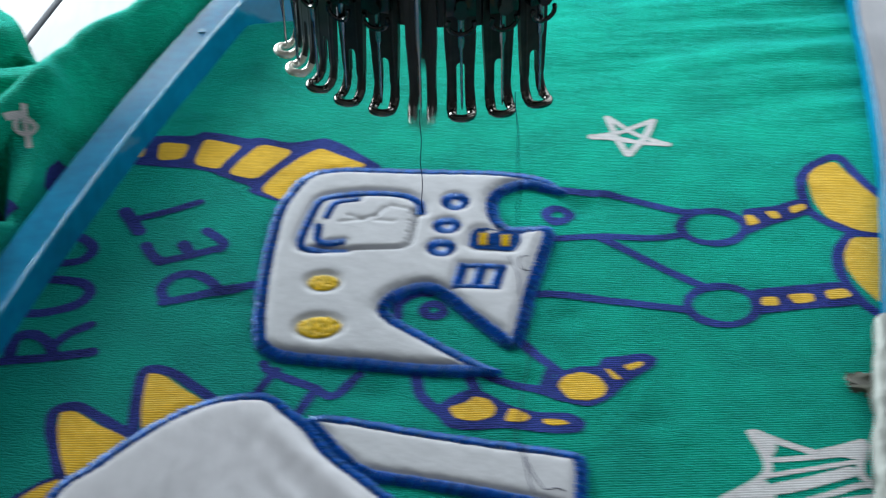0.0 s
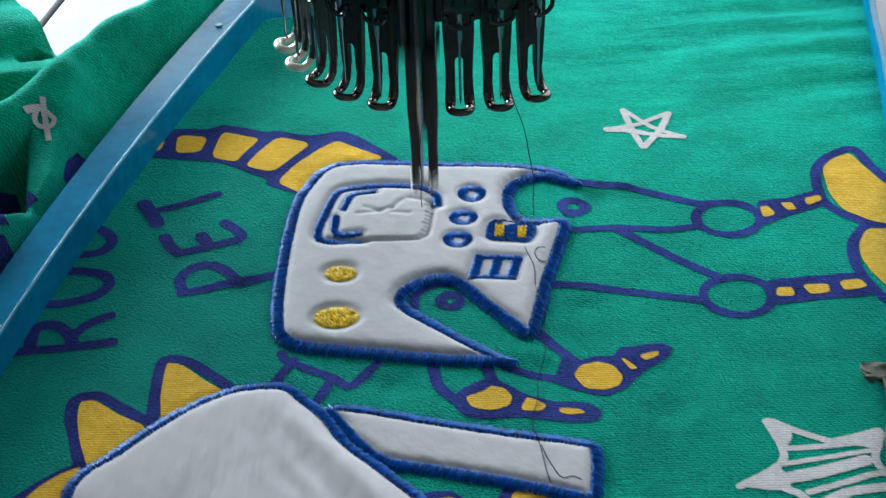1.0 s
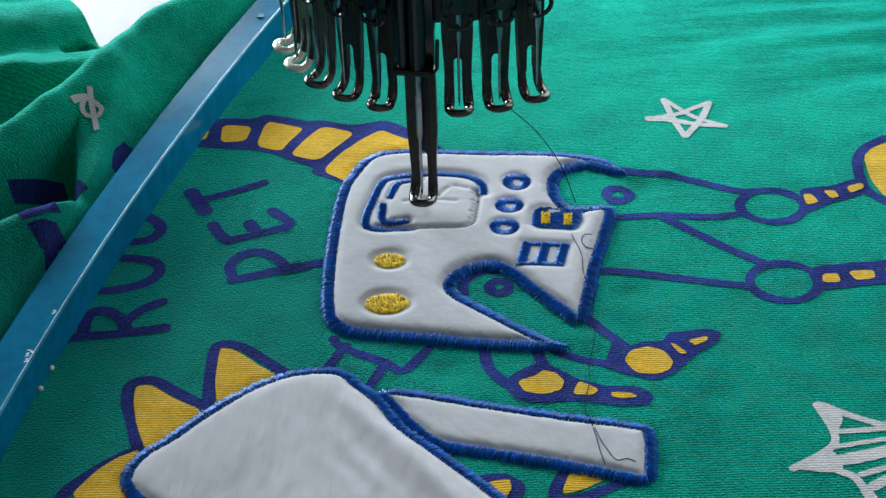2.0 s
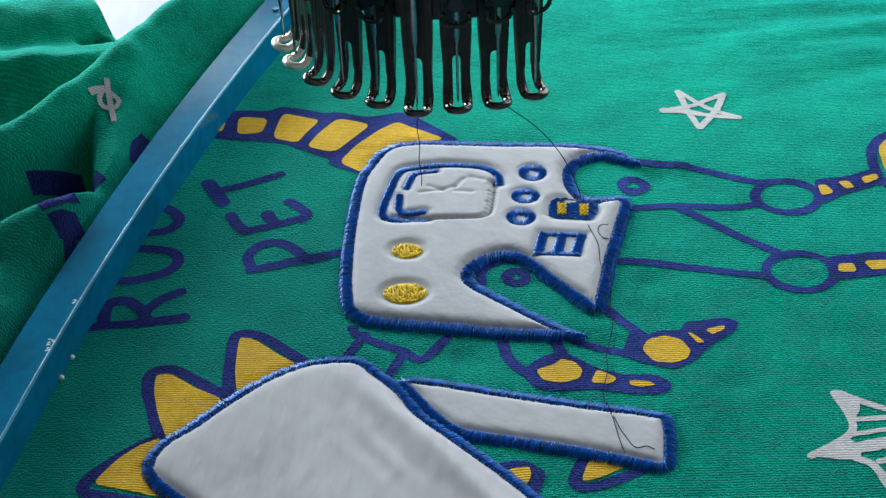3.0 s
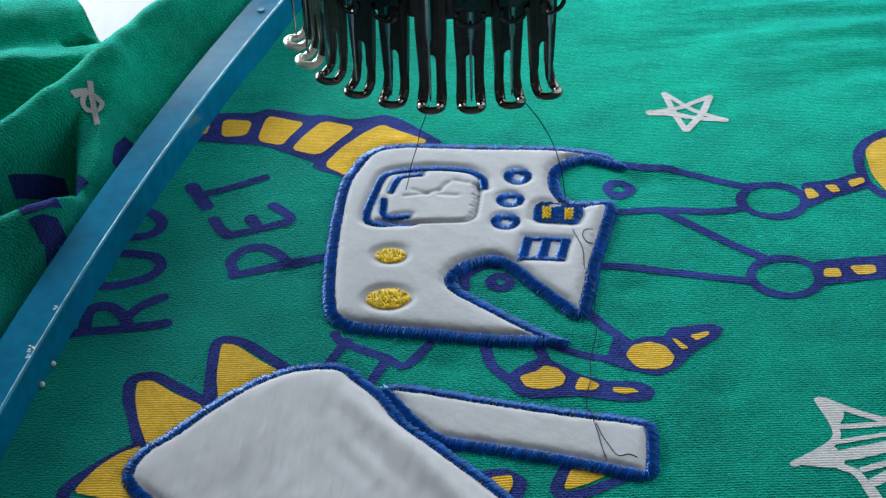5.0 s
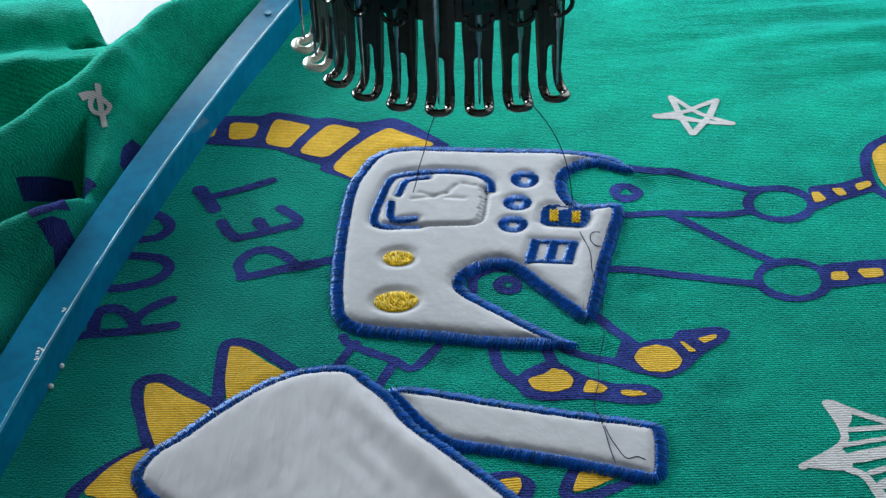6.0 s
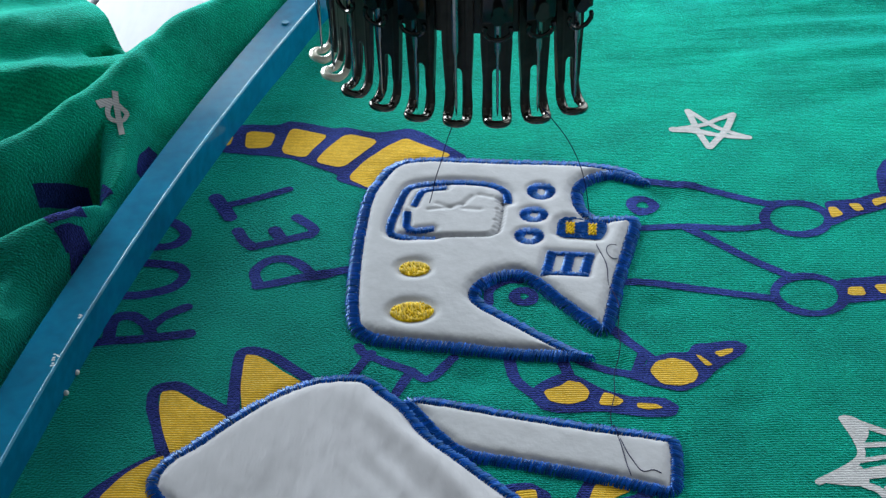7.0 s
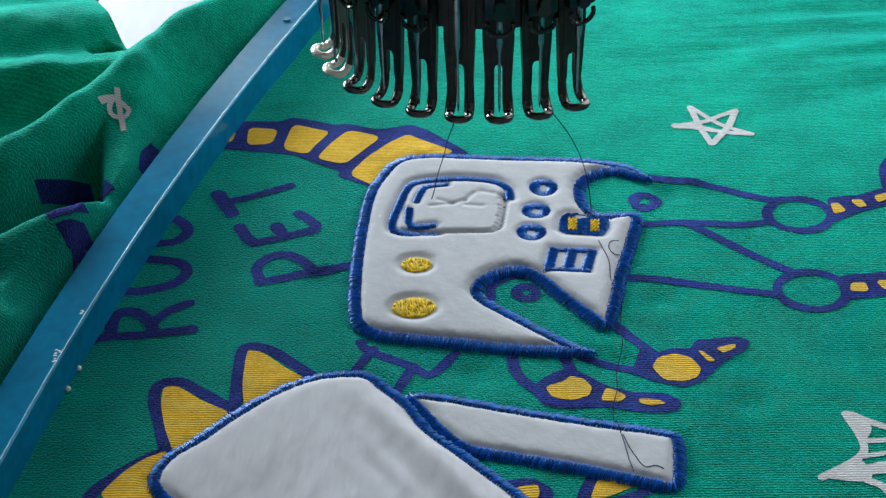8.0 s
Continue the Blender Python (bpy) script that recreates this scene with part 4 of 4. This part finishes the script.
def embroidery_hoop():
    thing = tagged(new("embroidery_hoop"), "glossy blue embroidery hoop clamped over the green shirt", "hoop")
    bm = bmesh.new()
    prof = [(0, 0), (0, 11.3), (-0.25, 11.75), (-0.7, 12.0), (-12.0, 12.0), (-12.6, 11.4), (-12.6, -21.8), (0, -21.8)]
    n = len(prof)
    ends = []
    for k in range(24):
        y = 190.0 + 410.0 * k / 23
        ends.append([bm.verts.new((bar_x(y) + o, y, z)) for o, z in prof])
    for u, w in zip(ends, ends[1:]):
        for k in range(n):
            bm.faces.new((u[k], u[(k + 1) % n], w[(k + 1) % n], w[k]))
    bm.faces.new(ends[0][::-1])
    bm.faces.new(ends[-1])
    bmesh.ops.recalc_face_normals(bm, faces=bm.faces)
    rail = part("side_rail", bm, HOOP_BLUE, thing, smooth=False)
    # thin bead added on the corner to draw the rail's highlight in colour
    bm = bmesh.new()
    tube(bm, [(bar_x(y) - 0.48, y, 11.56 + 0.05 * noise.noise(Vector((y / 9.0, 0, 3)))) for y in [191.0 + 2.0 * k for k in range(204)]], 0.58, 10)
    part("rail_edge_highlight", bm, HOOP_EDGE, rail, "pale glossy bead painting the highlight along the rail edge")
    bm = bmesh.new()
    rows = []
    for x, y in RIGHT:
        rows.append([bm.verts.new((x + o, y, z)) for o, z in ((0, -21.8), (0, 6.5), (0.5, 7.2), (2.3, 7.2), (2.8, 6.5), (2.8, -21.8))])
    for a, b in zip(rows, rows[1:]):
        for k in range(6):
            bm.faces.new((a[k], b[k], b[(k + 1) % 6], a[(k + 1) % 6]))
    bm.faces.new(rows[0])
    bm.faces.new(rows[-1][::-1])
    bmesh.ops.recalc_face_normals(bm, faces=bm.faces)
    part("curved_rail", bm, HOOP_BLUE, thing)
    bm = bmesh.new()
    line = [(x + 1.6, y, 4.7) for x, y in even(RIGHT, 2.0, False) if y < 372]
    tube(bm, line, [3.9 + 0.4 * noise.noise(Vector((i * 0.37, 0, 5))) for i in range(len(line))], 26)
    for v in bm.verts:
        v.co += 0.9 * noise.noise_vector(v.co / 11.0) + 0.7 * noise.noise_vector(v.co / 3.2)
    part("tape_wrap", bm, SILVER_TAPE, thing, "crumpled silver tape wound round the rail")
    bm = bmesh.new()
    box(bm, 138.5, 346.5, 0.9, 149, 352.5, 2.4)
    box(bm, 143.0, 334, 0.9, 147.5, 347, 2.2)
    bmesh.ops.subdivide_edges(bm, edges=bm.edges, cuts=7, use_grid_fill=True)
    for v in bm.verts:
        v.co += 1.0 * noise.noise_vector(v.co / 2.2) * Vector((1, 1, 0.6)) + 0.9 * noise.noise_vector(v.co / 0.9) * Vector((1, 1, 0.5)) + Vector((0, 0, 0.7))
    part("rail_clip", bm, RUBBER_GREY, thing, "small grey-green clip on the rail")
    bm = bmesh.new()
    tube(bm, [(bar_x(537) - 5, 537, 11.6), (bar_x(537) - 5, 537, 12.7)], 1.3, 14)
    part("screw", bm, HOOP_EDGE, thing)
    rng = np.random.default_rng(4)
    for y in (368.0, 349.5, 347.0):
        bm = bmesh.new()
        for _ in range(5):
            x, yy = bar_x(y) - 0.7 - 1.6 * rng.random(), y + 3.0 * (rng.random() - 0.5)
            box(bm, x - 0.35, yy - 0.18, 11.9, x + 0.35, yy + 0.18, 12.06, 0.0, None)
        part("paint_chip", bm, STUD_WHITE, thing, "small white chips in the blue paint", smooth=False)
    for x, y in ((-107.0, 346.9), (-105.5, 355.6)):
        bm = bmesh.new()
        bmesh.ops.create_uvsphere(bm, u_segments=12, v_segments=8, radius=0.8, matrix=Matrix.Translation((x - 1.2, y, 0.9)))
        part("rail_stud", bm, STUD_WHITE, thing, "small white stud along the rail")
    return thing


hoop = embroidery_hoop()

# ---- the machine head ----
HEAD_X, HEAD_Y, FOOT_R, FOOT_Z = 4.0, 477.8, 50.6, 38.2
FOOT_STEP, ACTIVE = 13.1, 5


def foot_angle(k):
    return radians(3.0 + FOOT_STEP * (k - 6))


head = tagged(new("embroidery_machine"), "black multi-needle embroidery machine head with a fan of presser feet", "embroidery machine")


def presser_foot_mesh():
    bm = bmesh.new()
    half = [(-2.7, 0, 58), (-2.7, 0, 10), (-2.75, -0.15, 6.8), (-2.85, -0.8, 4.0), (-2.95, -2.0, 2.2), (-3.05, -3.4, 1.4), (-3.05, -4.4, 1.2)]
    radii = [(1.5, 0.95), (1.5, 0.95), (1.55, 1.0), (1.65, 1.05), (1.65, 1.1), (1.55, 1.15), (1.45, 1.2)]
    arc = [(-3.0 * math.cos(radians(a)), -4.5 - 2.9 * math.sin(radians(a)), 1.25 + 0.5 * math.sin(radians(a))) for a in range(15, 166, 15)]
    pts = half + arc + [(-x, y, z) for x, y, z in half[::-1]]
    tube(bm, pts, radii + [(1.25, 1.4)] * len(arc) + radii[::-1], 10, up=(0, 1, -0.35))
    # the flat shank over the slot
    prof = [(-3.3, 6.0), (-4.0, 10), (-4.3, 16), (-4.8, 26), (-4.8, 60), (-5.4, 66), (-5.4, 110), (5.4, 110), (5.4, 66), (4.8, 60), (4.8, 26), (4.3, 16), (4.0, 10), (3.3, 6.0), (2.2, 6.0), (1.4, 9.5), (1.3, 16.0), (1.0, 17.0), (0.4, 17.5), (-0.4, 17.5), (-1.0, 17.0), (-1.3, 16.0), (-1.4, 9.5), (-2.2, 6.0)]
    n = len(prof)
    f = [bm.verts.new((x, -0.85, z)) for x, z in prof]
    g = [bm.verts.new((x, 0.85, z)) for x, z in prof]
    bm.faces.new(f[::-1])
    bm.faces.new(g)
    for k in range(n):
        bm.faces.new((f[k], f[(k + 1) % n], g[(k + 1) % n], g[k]))
    bmesh.ops.recalc_face_normals(bm, faces=bm.faces)
    bm.faces.index_update()
    toe = [f.index for f in bm.faces if len(f.verts) == 4 and f.calc_center_median().z < 3.6]
    me = mesh_of("presser_foot", bm, BLACK_STEEL)
    me.materials.append(DARK_CHROME)
    for k in toe:
        me.polygons[k].material_index = 1
    return me


def needle_mesh():
    bm = bmesh.new()
    tube(bm, [(0, -4.4, 3.0), (0, -4.4, 5.5), (0, -4.4, 24), (0, -4.4, 26), (0, -4.4, 60)], [0.12, 0.42, 0.48, 1.0, 1.1], 8)
    return mesh_of("needle", bm, NEEDLE_STEEL)


def clamp_mesh():
    bm = bmesh.new()
    box(bm, -7.5, -6.5, 48, 5.5, -1.2, 50, 0.6)
    tube(bm, [(-6.8, -6.6, 49), (4.8, -6.6, 49), (6.2, -5.0, 50.5), (6.4, -4.0, 60)], 0.6, 8)
    tube(bm, [(0, -3.6, 50), (0, -3.6, 120)], 2.6, 14)
    tube(bm, [(-4.5, -3.6, 50), (-4.5, -3.6, 120)], 1.8, 12)
    box(bm, -7.0, -2.6, 50, 5.0, -1.2, 118, 0.5)
    return mesh_of("needle_clamp", bm, GLOSS_BLACK)


def guide_mesh():
    bm = bmesh.new()
    ring = [(4.0 * math.cos(t), -6.0, 33.5 + 3.2 * math.sin(t)) for t in [radians(-205 + 20.5 * k) for k in range(12)]]
    tube(bm, ring, 0.75, 8)
    tube(bm, [(0, -2.0, 38), (0, -7.5, 38)], 2.2, 12)
    box(bm, -4.6, -6.2, 36, 4.6, -2.4, 62, 0.6)
    tube(bm, [(0, -6.0, 41), (0, -8.4, 41)], 1.7, 10)
    return mesh_of("thread_guide", bm, GLOSS_BLACK)


feet = []
foot_me, needle_me, clamp_me, guide_me = presser_foot_mesh(), needle_mesh(), clamp_mesh(), guide_mesh()
bright_me = foot_me.copy()
bright_me.materials[1] = BRIGHT_TOE
for k in range(9):
    a = foot_angle(k)
    spot = pose((HEAD_X + FOOT_R * math.sin(a)) * MM, (HEAD_Y - FOOT_R * math.cos(a)) * MM, FOOT_Z * MM, 0, 0, math.degrees(a))
    foot = new("presser_foot", foot_me)
    foot.parent, foot.matrix_basis = head, spot
    for name, me in (("needle", needle_me), ("needle_clamp", clamp_me)):
        o = new(name, me)
        o.parent = foot
    # the two leftmost toes get the window's reflection as a paler metal
    if k < 2:
        foot.data = bright_me
    if k != ACTIVE:
        guide = new("thread_guide", guide_me)
        guide.parent, guide.matrix_basis = head, spot
    feet.append((foot, spot))


def sector(r0, r1, z0, z1, a0, a1):
    bm = bmesh.new()
    n = 24
    rings = []
    for i in range(n + 1):
        a = radians(a0 + (a1 - a0) * i / n)
        rings.append([bm.verts.new((HEAD_X + r * math.sin(a), HEAD_Y - r * math.cos(a), z)) for r, z in ((r0, z0), (r1, z0), (r1, z1), (r0, z1))])
    for u, w in zip(rings, rings[1:]):
        for k in range(4):
            bm.faces.new((u[k], w[k], w[(k + 1) % 4], u[(k + 1) % 4]))
    bm.faces.new(rings[0])
    bm.faces.new(rings[-1][::-1])
    bmesh.ops.recalc_face_normals(bm, faces=bm.faces)
    return bm


part("needle_case", sector(34, 56, 90, 195, -84, 38), BLACK_CASE, head, smooth=False)
part("guide_ring", sector(38, 49.6, 67, 90, -84, 36), BLACK_CASE, head, smooth=False)
bm = bmesh.new()
box(bm, -30, 450, 185, 40, 870, 245, 6)
part("arm", bm, BLACK_CASE, head, smooth=False)
bm = bmesh.new()
box(bm, -20, 815, -22, 30, 860, 187, 4)
part("column", bm, BLACK_CASE, head, smooth=False)

# ---- loose sewing thread ----


def lying_thread():
    thing = tagged(new("loose_thread"), "fine dark loose thread lying across the stitched patches", "thread")
    for pts in ([(46.5, 426.5), (46.2, 415.8), (48, 405.4), (49.4, 391.1), (50.7, 380.1), (50.4, 369.6), (49, 359.4), (46.9, 347.2), (45.4, 335.5), (45.4, 327.5), (47.6, 317.5), (48.4, 310.6)], [(45.4, 327.5), (47.6, 320.8), (49.7, 316.3), (51.6, 312), (54.6, 312.5), (56.5, 311.2)], [(53.2, 411), (50.7, 410.5), (49.7, 407), (50.8, 404.1), (52.6, 404.6)]):
        line = even(smooth_path(pts, 0.5), 1.0, False)
        bm = bmesh.new()
        tube(bm, [(x + 0.4 * math.sin(y / 3.0), y, surface_z((x, y)) + 0.25) for x, y in line], 0.13, 6)
        part("strand", bm, DARK_THREAD, thing)
    return thing


def hanging_thread(length, sag):
    thing = tagged(new("needle_thread"), "fine dark thread hanging from a needle to the patch", "thread")
    bm = bmesh.new()
    tube(bm, [(0.25 * math.sin(k * 1.1), sag * math.sin(math.pi * k / 14), length * k / 14) for k in range(15)], 0.15, 6)
    part("strand", bm, DARK_THREAD, thing)
    return thing


tail = lying_thread()
span_right, span_needle = hanging_thread(44.0, 3.6), hanging_thread(38.0, 0.3)
bm = bmesh.new()
for k, lean in ((0, -5.0), (1, -3.0), (2, -2.0)):
    a = foot_angle(k)
    x, y = HEAD_X + 54.5 * math.sin(a), HEAD_Y - 54.5 * math.cos(a)
    tube(bm, [(x, y, FOOT_Z + 4), (x + lean * 0.4, y - 1.0, FOOT_Z + 30), (x + lean, y - 3.0, FOOT_Z + 64)], 0.15, 6)
part("needle_strand", bm, DARK_THREAD, head, "fine threads running down to the idle needles")

# ---- motion ----
# seconds and the hoop's shift in millimetres
SHIFT = [(0, -26.33, -11.32), (0.0333, -28.4, -10.9), (0.0667, -25.7, -10.3), (0.1, -27.62, -10.04), (0.1333, -29.3, -10.1), (0.1667, -26.4, -10.3), (0.2, -24.92, -10.44), (0.3, -27.58, -10.02), (0.4, -25.20, -10.40), (0.5, -27.72, -9.72), (0.6, -25.78, -9.90), (0.6667, -24.5, -9.5), (0.7, -26.51, -9.11), (0.7333, -28.4, -8.8), (0.7667, -28.9, -8.5), (0.8, -29.48, -8.21), (0.9, -24.51, -8.27), (1, -20.84, -10.25), (1.1, -19.72, -12.81), (1.2, -19.90, -14.35), (1.3, -15.20, -14.97), (1.4, -11.95, -14.37), (1.5, -10.86, -12.56), (1.6, -9.59, -10.97), (1.7, -8.64, -8.83), (2.8, 0.08, -0.52), (3, 0.08, -0.52), (3.5, 0.00, 0.00), (3.78, 0.00, 0.00), (3.95, -9.12, -2.57), (4, -9.12, -2.57), (4.5, -9.03, -2.56), (6, -9.13, -2.60), (6.5, -9.04, -2.51), (7, -9.08, -2.60), (7.5, -9.07, -2.71), (8, -9.00, -2.48)]
# seconds and how far the working foot and needle are down, 0 to 1
STROKE = [(0.0, 0.03), (0.1, 0.05), (0.2, 0.3), (0.3, 1.0), (0.4, 0.82), (0.5, 0.45), (0.6, 0.15), (0.7, 0.03), (0.8, 0.18), (0.9, 0.5), (1.0, 0.84), (1.1, 0.98), (1.2, 1.0),
          (1.3, 0.93), (1.4, 0.72), (1.5, 0.42), (1.6, 0.12), (1.7, 0.02), (1.9, 0.5), (2.0, 1.0), (2.1, 0.9), (2.3, 0.1), (2.5, 0.0), (8.0, 0.0)]


def stroke_at(k):
    """The machine runs at about eleven strokes a second; k counts thirtieths of a second."""
    down = lambda j: float(np.interp(j / 30, [r[0] for r in STROKE], [r[1] for r in STROKE]))
    if k % 3 == 0 or k > 72:
        return down(k)
    base, way = (k - 1, 1) if k % 3 == 1 else (k + 1, -1)
    v = down(base)
    way *= 1 if down(base + 3) > down(base - 3) else -1
    return min(1.0, max(-0.12, v + way * 1.15 * math.sqrt(max(v * (1 - v), 0.0))))


def stretched(low, high):
    """Pose of a hanging thread that starts at low and runs towards high."""
    low, high = Vector(low) * MM, Vector(high) * MM
    return Matrix.Translation(low) @ (high - low).to_track_quat("Z", "Y").to_matrix().to_4x4()


def motions():
    rows = [(t, pose(x * MM, y * MM, 0)) for t, x, y in SHIFT]
    for thing in (shirt, hoop, tail):
        walk(thing, rows)
    foot, spot = feet[ACTIVE]
    walk(foot, [(t, pose(0, 0, -stroke_at(k) * 34.0 * MM) @ spot) for k in list(range(73)) + [240] for t in (k / 30,)])
    right, needle = [], []
    for t, x, y in SHIFT:
        slip = float(np.interp(t, [0.0, 1.7, 2.8], [3.8, 3.4, -1.2]))
        right.append((t, stretched((46.5 + x + slip, 426.5 + y, 3.2), (23.4, 422.5, 37.0))))
        held = min(1.0, max(0.0, (t - 1.7) / 1.1))
        low = ((1 - held) * -6.2 + held * (-5.8 + x), (1 - held) * 422.5 + held * (433.7 + y), 3.0)
        needle.append((t, stretched(low, (-6.0, 424.0, 41.0))))
    walk(span_right, right)
    walk(span_needle, needle)


motions()
